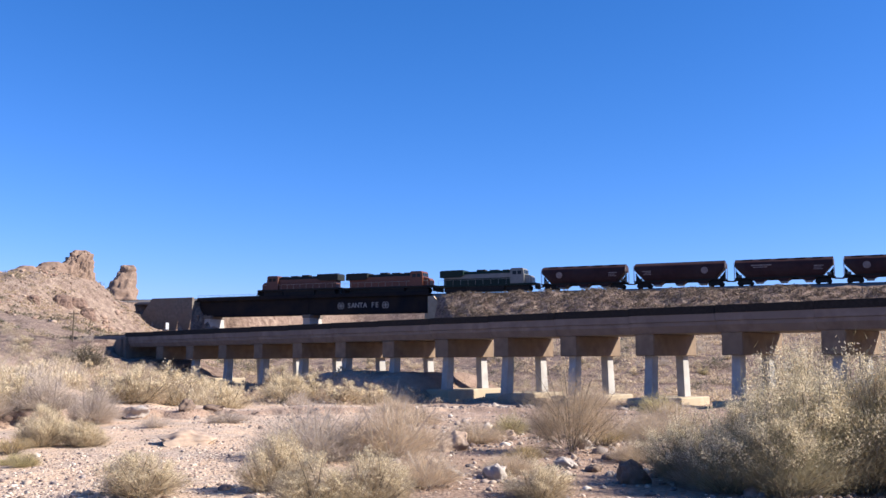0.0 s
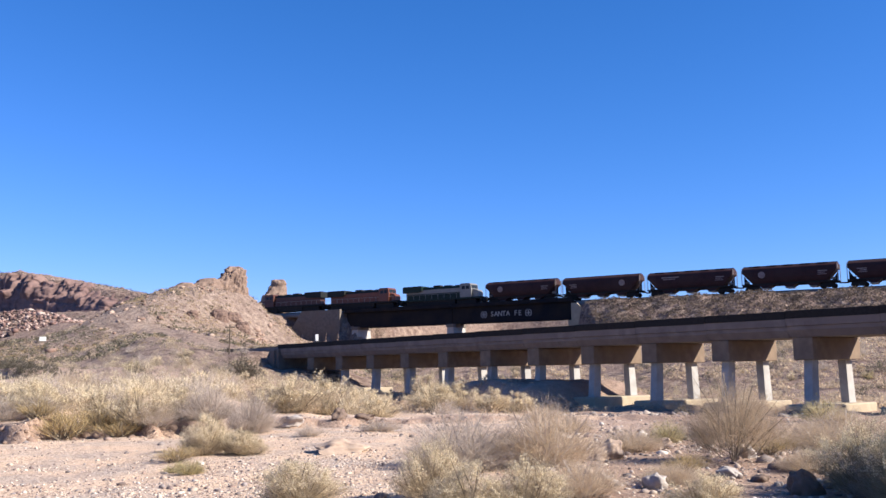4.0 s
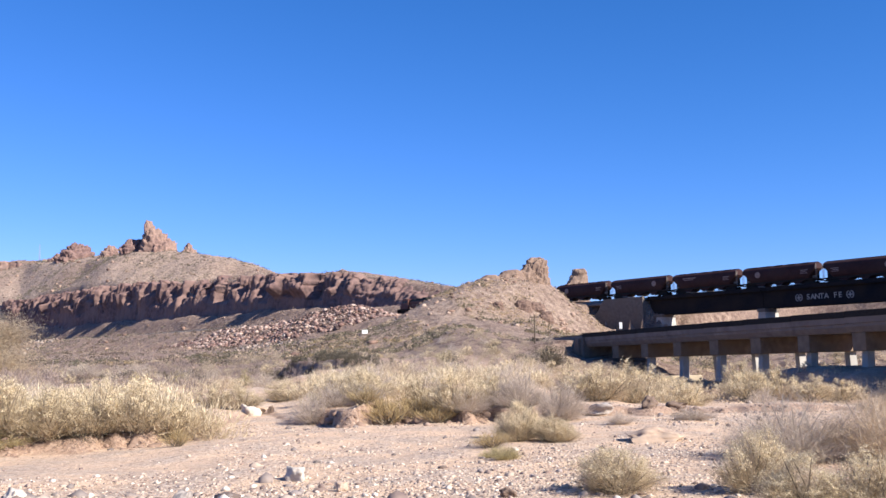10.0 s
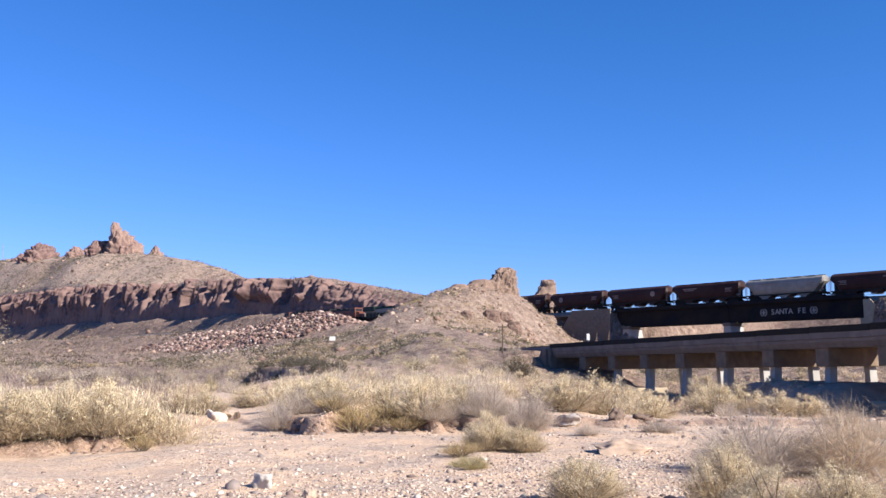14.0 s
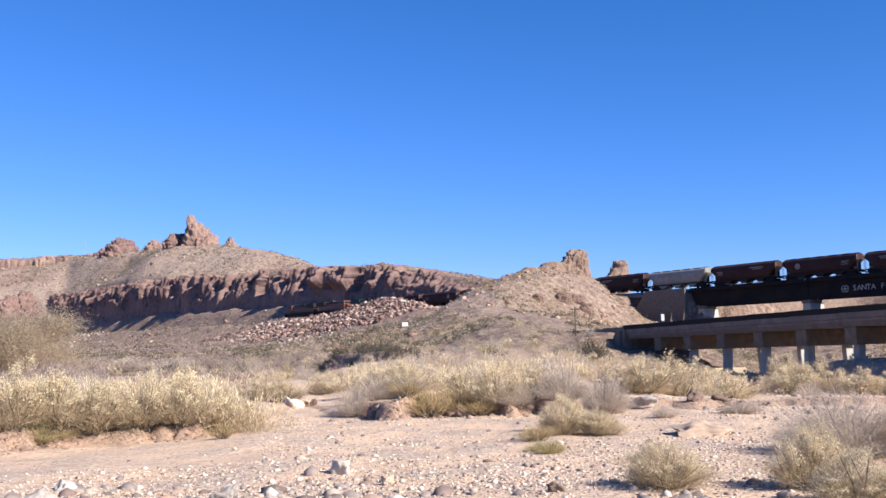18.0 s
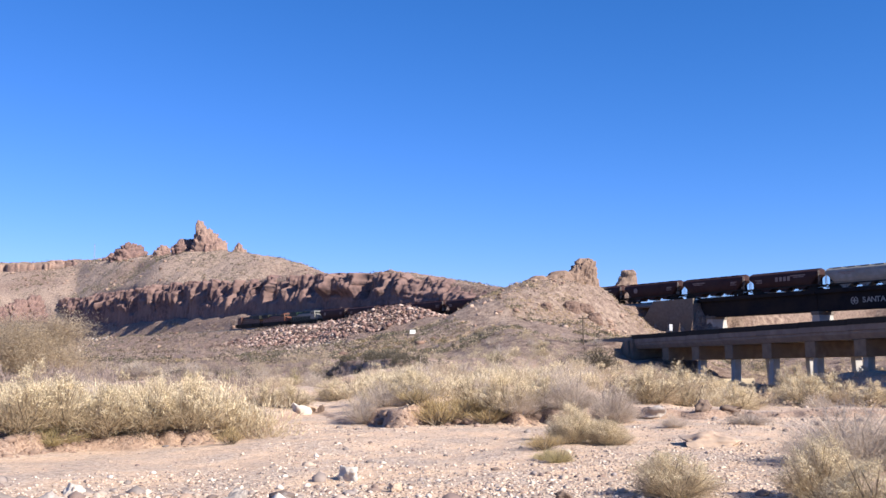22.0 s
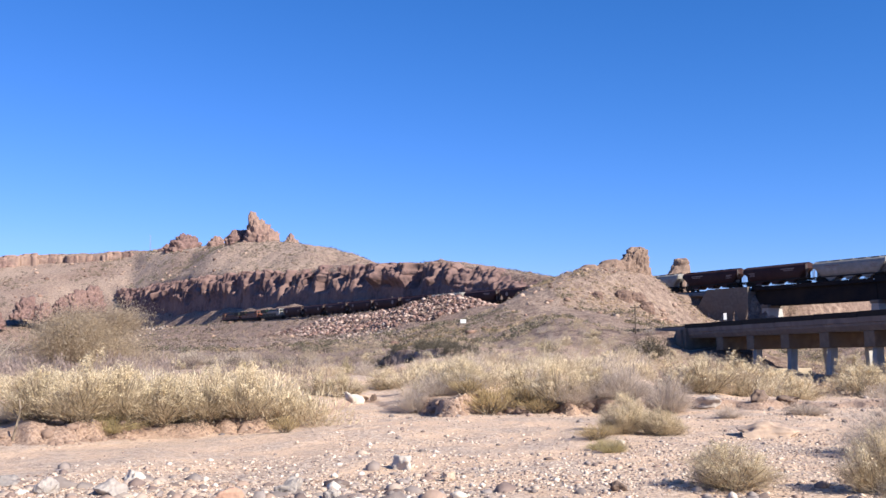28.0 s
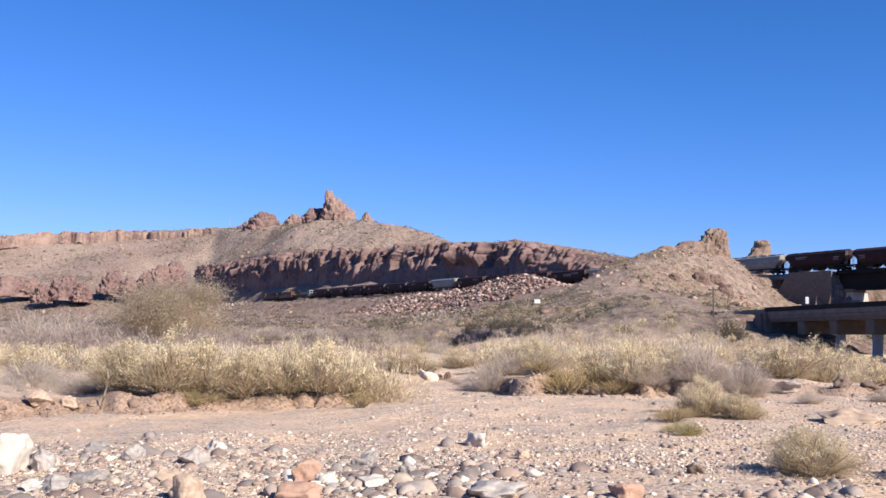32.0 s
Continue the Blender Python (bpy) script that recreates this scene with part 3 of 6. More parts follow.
# ---- the rim cliffs along the far skyline ----
def make_rim():
    az, hs = np.arange(49.3, 66, 0.045), np.linspace(0, 1, 20)
    A, H = np.meshgrid(az, hs, indexing="ij")
    back = np.interp(A, [49.4, 52.3, 56.3, 59.6, 62.2, 66], [784, 800, 828, 835, 815, 800])
    top = EYE + back * np.tan(np.radians(np.interp(A, [49.4, 52.3, 56.3, 59.6, 62.2, 66], [6.0, 5.86, 5.65, 5.42, 5.03, 4.6])))
    tall = np.clip(2.8 + 14 * fbm(A, 0 * A, 1.1, 3, 140), 0.3, 9) * np.interp(A, [59, 62], [1.0, 0.6])
    top = top - 0.9 * np.clip(3.0 - tall, 0, 3)
    arc = A * 13.6
    warp = arc + 1.5 * vnoise(arc / 5, H * 4, 147)
    kb, pb = blocks(warp, 148, 9, 26)
    ks, ps = blocks(warp, 149, 2.2, 6.5)
    push = per_block(kb, 150, 3.0) + 1.6 * pb ** 6 + per_block(ks, 151, 0.9) + 0.6 * ps ** 6 + 1.2 * fbm(arc, H * 14, 4, 3, 144)
    ledge = 0.5 + per_block(kb, 152, 0.2)
    d = back - 9 - 3.0 * (1 - H) + push + np.abs(2 + per_block(ks, 153, 2.0)) * ramp(H, ledge - 0.05, ledge + 0.05) + 9 * np.clip(H - 0.9, 0, 1) / 0.1
    z = top - tall * (1 - np.clip(H / 0.9, 0, 1)) + H * (per_block(ks, 154, 0.2) + per_block(kb, 155, 0.4)) - 7 * np.clip(0.2 - H, 0, 1) / 0.2 + 0.9 * fbm(arc, H * 6, 5, 3, 146) * H
    x, y = -d * np.sin(np.radians(A)), d * np.cos(np.radians(A))
    return sheet("rim_cliff", np.stack([x, y, z], -1).reshape(-1, 3), quads(len(az), len(hs)), M_RIM, smooth=False)


tagged(make_rim(), "low broken reddish cliff band along the far rim", "cliff", kind="structure")

# ---- the main track and its girder bridge ----
def along(s, u=0.0, z=0.0):
    """A place beside the main track, z above the rails."""
    x, y, h = on_track(s)
    return Vector((float(x + u * math.cos(h)), float(y + u * math.sin(h)), float(rail_height(s)) + z))


def track_pose(s, z=0.0):
    """A pose on the main track: x ahead along the track, y away to its near side."""
    x, y, h = on_track(s)
    return pose(float(x), float(y), float(rail_height(s)) + z, 0, 0, 90 + math.degrees(h))


def ribbon(name, s0, s1, outline, material, step=6.0):
    """An outline (across, up) carried along the main track."""
    ss = np.arange(s0, s1 + 0.1, step)
    co = []
    for s in ss:
        co += [along(s, u, z) for u, z in outline]
    return sheet(name, np.array([tuple(c) for c in co]), quads(len(ss), len(outline), True), material, smooth=False)


for s0, s1 in ((-250, 22), (81, 480)):
    main_bed = ribbon("ballast_bed", s0, s1, [(-3.6, -1.3), (-1.7, -0.22), (1.7, -0.22), (3.6, -1.3)], M_BALLAST, step=4.0)
    tagged(main_bed, "grey ballast bed of the main railway track", "track bed", kind="structure")
main_rails = new("main_track")
tagged(main_rails, "steel rails of the main line on ballast", "railway track", kind="structure")
for side in (-0.72, 0.72):
    r = ribbon("rail", -250, 480, [(side - 0.07, -0.17), (side - 0.04, 0.0), (side + 0.04, 0.0), (side + 0.07, -0.17)], M_RAIL)
    r.parent = main_rails


def girder_bridge():
    thing = new("girder_bridge")
    s0, s1 = 22.8, 80.5
    mid = 51.5
    thing.matrix_world = track_pose(mid)
    inv = thing.matrix_world.inverted()
    half = [(s0 - mid, -0.06), (0.06, s1 - mid)]
    for a, b in half:
        for y in (-1.5, 1.5):
            bm = bmesh.new()
            box(bm, a, b, y - 0.02, y + 0.02, -4.0, -0.62)
            box(bm, a, b, y - 0.22, y + 0.22, -0.62, -0.56)
            box(bm, a, b, y - 0.22, y + 0.22, -4.06, -4.0)
            for k in range(int((b - a) / 1.5) + 1):
                x = a + 0.1 + k * (b - a - 0.2) / int((b - a) / 1.5)
                box(bm, x - 0.03, x + 0.03, min(y, y * 0.88), max(y, y * 0.88), -4.0, -0.62)
            part("girder", bm, M_GIRDER, thing)
        block("deck", M_GIRDER, thing, a, b, -2.3, 2.3, -0.56, -0.2)
        block("curb", M_GIRDER, thing, a, b, 2.3, 2.42, -0.5, 0.25)
    for y in (-2.25, 2.25):
        bm = bmesh.new()
        for k in range(30):
            x = s0 - mid + k * (s1 - s0) / 29
            tube(bm, (x, y, -0.3), (x, y, 0.75), 0.03, sides=6)
        for z in (0.28, 0.73):
            tube(bm, (s0 - mid, y, z), (s1 - mid, y, z), 0.022, sides=6)
        part("handrail", bm, M_GIRDER, thing)
    # the two round badges and the lettering on the near face
    def flat(name, bm):
        return part(name, bm, M_LETTER, thing, "faded white painted lettering")
    near = 1.5 + 0.05
    centre = 38.3 - mid
    for sign, off in zip("SANTAFE", (3.3, 2.33, 1.37, 0.46, -0.5, -2.33, -3.3)):
        curve = bpy.data.curves.new("letter", "FONT")
        curve.body, curve.size, curve.align_x, curve.align_y, curve.extrude = sign, 1.5, "CENTER", "CENTER", 0.01
        curve.offset = 0.02
        tmp = bpy.data.objects.new("letter", curve)
        me = bpy.data.meshes.new_from_object(tmp)
        bpy.data.objects.remove(tmp)
        me.materials.append(M_LETTER)
        text = new("letter", me)
        text.parent = thing
        text["label"] = "faded white painted letter"
        text.matrix_basis = Matrix.Translation((centre + off, near, -2.33)) @ Matrix(((-1, 0, 0, 0), (0, 0, 1, 0), (0, 1, 0, 0), (0, 0, 0, 1))) @ Matrix.Diagonal((0.98, 1, 1, 1))
    for dx in (5.3, -5.3):
        bm = bmesh.new()
        n = 28
        for k in range(n):  # broken ring: four arcs
            if k in (6, 7, 20, 21):
                continue
            a0, a1 = 2 * math.pi * k / n, 2 * math.pi * (k + 1) / n
            q = [(0.62, a0), (0.78, a0), (0.78, a1), (0.62, a1)]
            prism(bm, [(centre + dx + r * math.cos(a), -2.33 + r * math.sin(a)) for r, a in q], "y", near - 0.01, near + 0.01)
        box(bm, centre + dx - 0.11, centre + dx + 0.11, near - 0.01, near + 0.012, -2.85, -1.81)
        box(bm, centre + dx - 0.5, centre + dx + 0.5, near - 0.01, near + 0.014, -2.44, -2.22)
        flat("badge", bm)
    tagged(thing, "black steel plate girder railway bridge with faded white lettering", "bridge")
    # piers and abutments
    for s in (51.5, 77.5):
        pier = new("pier")
        pier.matrix_world = track_pose(s)
        bm = bmesh.new()
        g = -9.5
        prism(bm, [(-0.75, -4.75), (0.75, -4.75), (1.25, g), (-1.25, g)], "y", -2.5, 2.5)
        part("shaft", bm, M_COLUMN, pier)
        block("cap", M_CONCRETE, pier, -0.95, 0.95, -2.7, 2.7, -4.75, -4.06, bevel=0.05)
        tagged(pier, "tapered pale concrete pier under the girder bridge", "bridge pier", "piers of the girder bridge")
    ab = new("abutment")
    ab.matrix_world = track_pose(81.0)
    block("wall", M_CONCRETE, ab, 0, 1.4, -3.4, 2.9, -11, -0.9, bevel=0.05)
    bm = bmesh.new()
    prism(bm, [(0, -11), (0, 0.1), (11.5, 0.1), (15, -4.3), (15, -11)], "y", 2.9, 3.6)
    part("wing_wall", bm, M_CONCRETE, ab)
    block("fill", M_BALLAST, ab, 1.4, 13.0, 1.0, 2.9, -6, -0.8, label="gravel fill behind the wing wall")
    block("bridge_seat", M_CONCRETE, ab, -1.2, 0.0, -3.4, 2.7, -11, -4.06, bevel=0.04)
    tagged(ab, "weathered concrete abutment with a long wing wall", "abutment")
    ab = new("abutment")
    ab.matrix_world = track_pose(22.3)
    block("wall", M_FOOTING, ab, -1.2, 0, -3.2, 3.2, -8, -0.7, bevel=0.05)
    bm = bmesh.new()
    prism(bm, [(0, -8), (0, -0.7), (-1.2, -0.7), (-5.5, -5), (-5.5, -8)], "y", 3.2, 3.8)
    part("wing_wall", bm, M_FOOTING, ab)
    block("bridge_seat", M_FOOTING, ab, 0.0, 1.0, -3.2, 3.2, -8, -4.06, bevel=0.04)
    tagged(ab, "pale concrete abutment beside the brushy embankment", "abutment")


girder_bridge()


# ---- the low concrete trestle ----
def tpose(k, z=0.0):
    p = TB - TD * 6.0 * k
    return pose(float(p[0]), float(p[1]), z, 0, 0, math.degrees(math.atan2(-TD[1], -TD[0])))


def trestle():
    """x along the bridge to the right, y across to the far side; the near face stands at y = 0."""
    thing = new("concrete_trestle")
    thing.matrix_world = tpose(0)
    for k in range(-8, 10):
        x0, x1 = 6 * k + 0.01, 6 * (k + 1) - 0.01
        za, zb = float(deck_height(k)), float(deck_height(k + 1))
        z = (za + zb) / 2
        bm = bmesh.new()
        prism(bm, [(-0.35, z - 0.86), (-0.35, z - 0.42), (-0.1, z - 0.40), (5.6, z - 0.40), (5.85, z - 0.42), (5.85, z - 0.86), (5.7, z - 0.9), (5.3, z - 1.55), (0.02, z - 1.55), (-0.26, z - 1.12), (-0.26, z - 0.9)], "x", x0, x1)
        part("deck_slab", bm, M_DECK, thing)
        bm = bmesh.new()
        box(bm, x0, x1, -0.38, -0.12, z - 0.42, z + 0.06, bevel=0.02)
        part("timber_curb", bm, M_TIMBER, thing, "dark timber ballast curb")
        bm = bmesh.new()
        box(bm, x0, x1, 5.62, 5.8, z - 0.42, z + 0.02, bevel=0.02)
        part("timber_curb", bm, M_TIMBER, thing, "dark timber ballast curb")
    for k in range(-7, 10):
        zt = float(deck_height(k)) - 1.55
        p = TB - TD * 6.0 * k + TN * 0.3
        q = TB - TD * 6.0 * k + TN * 4.6
        g0, g1 = ground_z(*p), ground_z(*q)
        cap_low = zt - 1.38
        bm = bmesh.new()
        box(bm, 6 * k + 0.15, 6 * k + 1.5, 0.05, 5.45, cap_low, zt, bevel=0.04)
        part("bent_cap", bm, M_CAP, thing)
        low = min(g0, g1)
        foot_top = min(max(low + 0.4, -0.95), -0.8) if -5 < k else low + 0.1
        if cap_low - foot_top > 0.3:
            for y, lean in ((0.55, -0.07), (4.35, 0.07)):
                bm = bmesh.new()
                drop = cap_low - foot_top
                lo = y + lean * drop
                prism(bm, [(y, cap_low), (y + 0.66, cap_low), (lo + 0.72, foot_top), (lo - 0.06, foot_top)], "x", 6 * k + 0.55, 6 * k + 1.1)
                part("column", bm, M_COLUMN, thing)
            bm = bmesh.new()
            box(bm, 6 * k - 0.3, 6 * k + 2.0, -0.5, 6.2, low - 1.2, foot_top, bevel=0.08)
            part("footing", bm, M_FOOTING, thing, "sandy concrete footing")
    block("end_wall", M_CONCRETE, thing, -48.6, -47.4, -0.6, 6.1, 0.0, float(deck_height(-8)) - 0.4, bevel=0.05)
    bm = bmesh.new()
    prism(bm, [(-48, 0), (-48, 3.7), (-48.8, 3.7), (-50, 1.5), (-50, 0)], "y", -0.9, -0.6)
    part("wing_wall", bm, M_CONCRETE, thing)
    block("end_wall", M_CONCRETE, thing, 59.4, 60.6, -0.6, 6.1, -2, float(deck_height(10)) - 0.4, bevel=0.05)
    tagged(thing, "weathered low concrete railway trestle with twin-column bents", "bridge")
    low_track = new("low_track")
    low_track.matrix_world = tpose(0)
    for y in (2.03, 3.47):
        bm = bmesh.new()
        for a, b in zip(range(-20, 24), range(-19, 25)):
            za, zb = float(deck_height(a)) + 0.0, float(deck_height(b)) + 0.0
            prism(bm, [(6 * a, za - 0.17), (6 * a, za), (6 * b, zb), (6 * b, zb - 0.17)], "y", y - 0.05, y + 0.05)
        part("rail", bm, M_RAIL, low_track)
    bm = bmesh.new()
    for a, b in zip(range(-20, 24), range(-19, 25)):
        za, zb = float(deck_height(a)) - 0.2, float(deck_height(b)) - 0.2
        prism(bm, [(6 * a, za - 0.5), (6 * a, za), (6 * b, zb), (6 * b, zb - 0.5)], "y", 0.2, 5.4)
    part("ballast_bed", bm, M_BALLAST, low_track)
    tagged(low_track, "rails on ballast crossing the low trestle", "railway track", kind="structure")


trestle()

# ---- the train ----
def truck(parent, x, wheels, base, deep=0.0):
    """A wheel truck with its side frames; each wheelset is a part of its own."""
    bm = bmesh.new()
    for y in (-1.0, 1.0):
        prism(bm, [(x - base / 2 - 0.4, 0.42), (x - base / 2 + 0.2, 0.28), (x + base / 2 - 0.2, 0.28), (x + base / 2 + 0.4, 0.42), (x + base / 2 + 0.3, 0.72), (x + 0.4, 0.92), (x - 0.4, 0.92), (x - base / 2 - 0.3, 0.72)] if not deep else [(x - base / 2 - 0.5, 0.3), (x - base / 2 + 0.2, 0.16), (x + base / 2 - 0.2, 0.16), (x + base / 2 + 0.5, 0.3), (x + base / 2 + 0.5, 0.95), (x + base / 2 + 0.2, 1.24), (x - base / 2 - 0.2, 1.24), (x - base / 2 - 0.5, 0.95)], "y", y - 0.1, y + 0.1)
    box(bm, x - 0.3, x + 0.3, -1.0, 1.0, 0.5, 0.85)
    tr = part("truck", bm, M_UNDER, parent)
    for k in range(wheels):
        wx = x + (k / (wheels - 1) - 0.5) * base
        bm = bmesh.new()
        for y in (-0.74, 0.74):
            tube(bm, (wx, y - 0.07, 0.46), (wx, y + 0.07, 0.46), 0.46, sides=18)
        tube(bm, (wx, -0.9, 0.46), (wx, 0.9, 0.46), 0.09, sides=8)
        part("wheelset", bm, M_UNDER, tr)


def hopper(paint, bars=0, label=""):
    """Three-bay covered hopper car; x runs forward, z up from the rails."""
    thing = new("hopper_car")
    n = 8.2
    bm = bmesh.new()
    # body with rounded roof shoulders, drawn out lengthwise, then the sloped end sheets cut in
    rows = []
    half = [(1.2, 1.35), (1.42, 1.8), (1.55, 2.4), (1.585, 3.0), (1.55, 3.6), (1.38, 4.08), (1.0, 4.38), (0.5, 4.54)]
    prof = [(-y, z) for y, z in half] + [(y, z) for y, z in half[::-1]]
    for x, low in ((-n + 0.1, 3.35), (-n + 1.9, 1.35), (-n / 3, 1.35), (n / 3, 1.35), (n - 1.9, 1.35), (n - 0.1, 3.35)):
        rows.append([bm.verts.new((x, y, max(z, low if z < 3.6 else z))) for y, z in prof])
    for a, b in zip(rows, rows[1:]):
        for i in range(len(prof)):
            j = (i + 1) % len(prof)
            bm.faces.new((a[i], a[j], b[j], b[i]))
    bm.faces.new(rows[0][::-1])
    bm.faces.new(rows[-1])
    bmesh.ops.remove_doubles(bm, verts=bm.verts[:], dist=0.001)
    bmesh.ops.recalc_face_normals(bm, faces=bm.faces[:])
    part("body", bm, paint, thing)
    for k in (-1, 0, 1):
        bm = bmesh.new()
        prism(bm, [(k * 4.1 - 1.75, 1.36), (k * 4.1 + 1.75, 1.36), (k * 4.1 + 0.45, 0.55), (k * 4.1 - 0.45, 0.55)], "y", -1.35, 1.35)
        part("hopper_bay", bm, paint, thing)
        bm = bmesh.new()
        box(bm, k * 4.1 - 0.6, k * 4.1 + 0.6, -1.5, 1.5, 0.42, 0.55, bevel=0.02)
        part("discharge_gate", bm, M_SILVER, thing, "bare steel discharge gate")
    bm = bmesh.new()
    for y in (-1.4, 1.4):
        box(bm, -n, n, y - 0.06, y + 0.06, 1.12, 1.38)
    box(bm, -n - 0.2, n + 0.2, -0.3, 0.3, 0.9, 1.2)
    part("side_sill", bm, M_UNDER, thing)
    bm = bmesh.new()
    box(bm, -n + 0.1, n - 0.1, -0.35, 0.35, 4.62, 4.66)
    for k in range(17):
        x = -n + 0.3 + k * (2 * n - 0.6) / 16
        box(bm, x - 0.04, x + 0.04, -0.35, 0.35, 4.5, 4.62)
    part("roof_walkway", bm, M_UNDER, thing)
    for k in range(5):
        bm = bmesh.new()
        box(bm, (k - 2) * 2.9 - 0.9, (k - 2) * 2.9 + 0.9, 0.45, 0.95, 4.5, 4.63, bevel=0.04)
        part("roof_hatch", bm, paint, thing)
    for e in (-1, 1):
        for g in (-1, 1):
            bm = bmesh.new()
            tube(bm, (e * n, g * 1.45, 1.2), (e * n, g * 1.45, 4.3), 0.04, sides=6)
            tube(bm, (e * n, g * 0.95, 1.2), (e * n, g * 0.95, 4.1), 0.025, sides=5)
            for k in range(8):
                tube(bm, (e * n, g * 0.95, 1.3 + 0.38 * k), (e * n, g * 1.45, 1.3 + 0.38 * k), 0.02, sides=5)
            part("end_ladder", bm, M_SILVER, thing, "pale end ladder and posts")
        bm = bmesh.new()
        prism(bm, [(e * (n - 0.1), 1.36), (e * (n - 1.2), 1.36), (e * (n - 0.1), 2.9)], "y", -0.12, 0.12)
        box(bm, min(e * (n - 1.6), e * n), max(e * (n - 1.6), e * n), -1.5, 1.5, 1.25, 1.36)
        part("end_platform", bm, M_UNDER, thing)
        bm = bmesh.new()
        tube(bm, (e * (n - 1.15), 0.5, 1.75), (e * (n - 0.45), 0.5, 1.75), 0.22, sides=12)
        part("brake_cylinder", bm, M_SILVER, thing)
        bm = bmesh.new()
        box(bm, min(e * n, e * (n + 0.78)), max(e * n, e * (n + 0.78)), -0.14, 0.14, 0.78, 1.02, bevel=0.03)
        part("coupler", bm, M_RAIL, thing)
        truck(thing, e * (n - 1.75), 2, 1.78)
    # stencilled panels and the round herald
    for dx, z, w, h in [(-5.8, 3.1, 1.6, 0.16), (-5.6, 2.8, 1.2, 0.14), (-5.7, 2.5, 1.5, 0.12)] + ([(k * 0.95 - 1.4, 3.0, 0.62, 0.9) for k in range(4)] if bars == 2 else []) + ([(3.6, 3.5, 3.4, 0.22), (3.8, 3.15, 2.4, 0.16)] if bars else []):
        for g in (-1, 1):
            bm = bmesh.new()
            box(bm, dx - w / 2, dx + w / 2, min(g * 1.4, g * 1.593), max(g * 1.4, g * 1.593), z - h / 2, z + h / 2)
            part("stencilled_mark", bm, M_MARK, thing, "worn pale stencilled panel")
    if bars == 0:
        for g in (-1, 1):
            bm = bmesh.new()
            tube(bm, (4.6, g * 1.4, 2.95), (4.6, g * 1.593, 2.95), 0.62, sides=22)
            part("herald_disc", bm, M_MARK, thing, "faded round herald")
    return tagged(thing, label, "freight car", "covered hoppers of the train")


def locomotive(lower, band, roof, white_nose=False, label=""):
    """Six-axle road locomotive, nose towards +x."""
    thing = new("locomotive")
    n = 10.4
    bm = bmesh.new()
    box(bm, -n, n, -1.5, 1.5, 1.25, 1.62, bevel=0.03)
    part("frame", bm, M_UNDER if not white_nose else M_GREEN, thing)
    bm = bmesh.new()
    split = 2.85 if white_nose else 3.05
    box(bm, -n + 1.2, 5.2, -1.02, 1.02, 1.62, split)
    part("hood_side", bm, lower, thing)
    bm = bmesh.new()
    box(bm, -n + 1.2, 5.2, -1.05, 1.05, split, 3.75, bevel=0.04)
    part("hood_band", bm, band, thing)
    bm = bmesh.new()
    prism(bm, [(-1.05, 3.75), (1.05, 3.75), (0.8, 4.28), (-0.8, 4.28)], "x", -n + 1.2, 5.2)
    part("hood_top", bm, roof, thing)
    bm = bmesh.new()
    prism(bm, [(-n + 0.5, 3.2), (-n + 0.5, 4.45), (-n + 0.8, 4.6), (-n + 5.6, 4.6), (-n + 5.6, 3.6), (-n + 4.8, 3.2)], "y", -1.5, 1.5)
    part("radiator_wing", bm, roof, thing)
    for k in range(3):
        bm = bmesh.new()
        tube(bm, (-n + 1.6 + 1.3 * k, 0, 4.6), (-n + 1.6 + 1.3 * k, 0, 4.72), 0.58, sides=18)
        part("radiator_fan", bm, M_UNDER, thing)
    for x0, x1, z in ((-2.2, -0.4, 4.62), (0.6, 2.4, 4.5), (3.4, 4.6, 4.45)):
        bm = bmesh.new()
        box(bm, x0, x1, -0.7, 0.7, 4.28, z, bevel=0.05)
        part("roof_housing", bm, M_UNDER, thing)
    for k in range(9):
        x = -3.6 + k * 0.95
        for y in (-1.06, 1.06):
            block("hood_door", lower, thing, x - 0.4, x + 0.4, y - 0.02, y + 0.02, 1.8, split - 0.1)
    bm = bmesh.new()
    prism(bm, [(5.2, 1.62), (5.2, 4.35), (5.5, 4.6), (7.6, 4.6), (7.9, 4.35), (8.05, 3.3), (8.05, 1.62)], "y", -1.52, 1.52)
    part("cab", bm, band if not white_nose else M_CREAM, thing)
    for y in (-1.53, 1.53):
        for x in (5.7, 6.75):
            block("cab_window", M_GLASS, thing, x, x + 0.8, y - 0.01, y + 0.01, 3.35, 4.05)
    block("cab_window", M_GLASS, thing, 7.97, 8.07, -1.2, -0.1, 3.5, 4.2)
    block("cab_window", M_GLASS, thing, 7.97, 8.07, 0.1, 1.2, 3.5, 4.2)
    bm = bmesh.new()
    prism(bm, [(8.05, 1.62), (8.05, 3.35), (9.2, 3.1), (9.55, 2.6), (9.55, 1.62)], "y", -1.0, 1.0)
    part("nose", bm, M_CREAM if white_nose else band, thing)
    bm = bmesh.new()
    prism(bm, [(-3.6, 0.2), (3.4, 0.2), (3.8, 0.5), (3.8, 1.25), (-4.0, 1.25), (-4.0, 0.5)], "y", -1.35, 1.35)
    part("fuel_tank", bm, M_UNDER, thing)
    for y in (-1.48, 1.48):
        bm = bmesh.new()
        for k in range(13):
            x = -n + 0.2 + k * (2 * n - 1.4) / 12
            tube(bm, (x, y, 1.6), (x, y, 2.6), 0.025, sides=5)
        tube(bm, (-n + 0.2, y, 2.6), (n - 1.2, y, 2.6), 0.025, sides=5)
        part("handrail", bm, M_LETTER, thing)
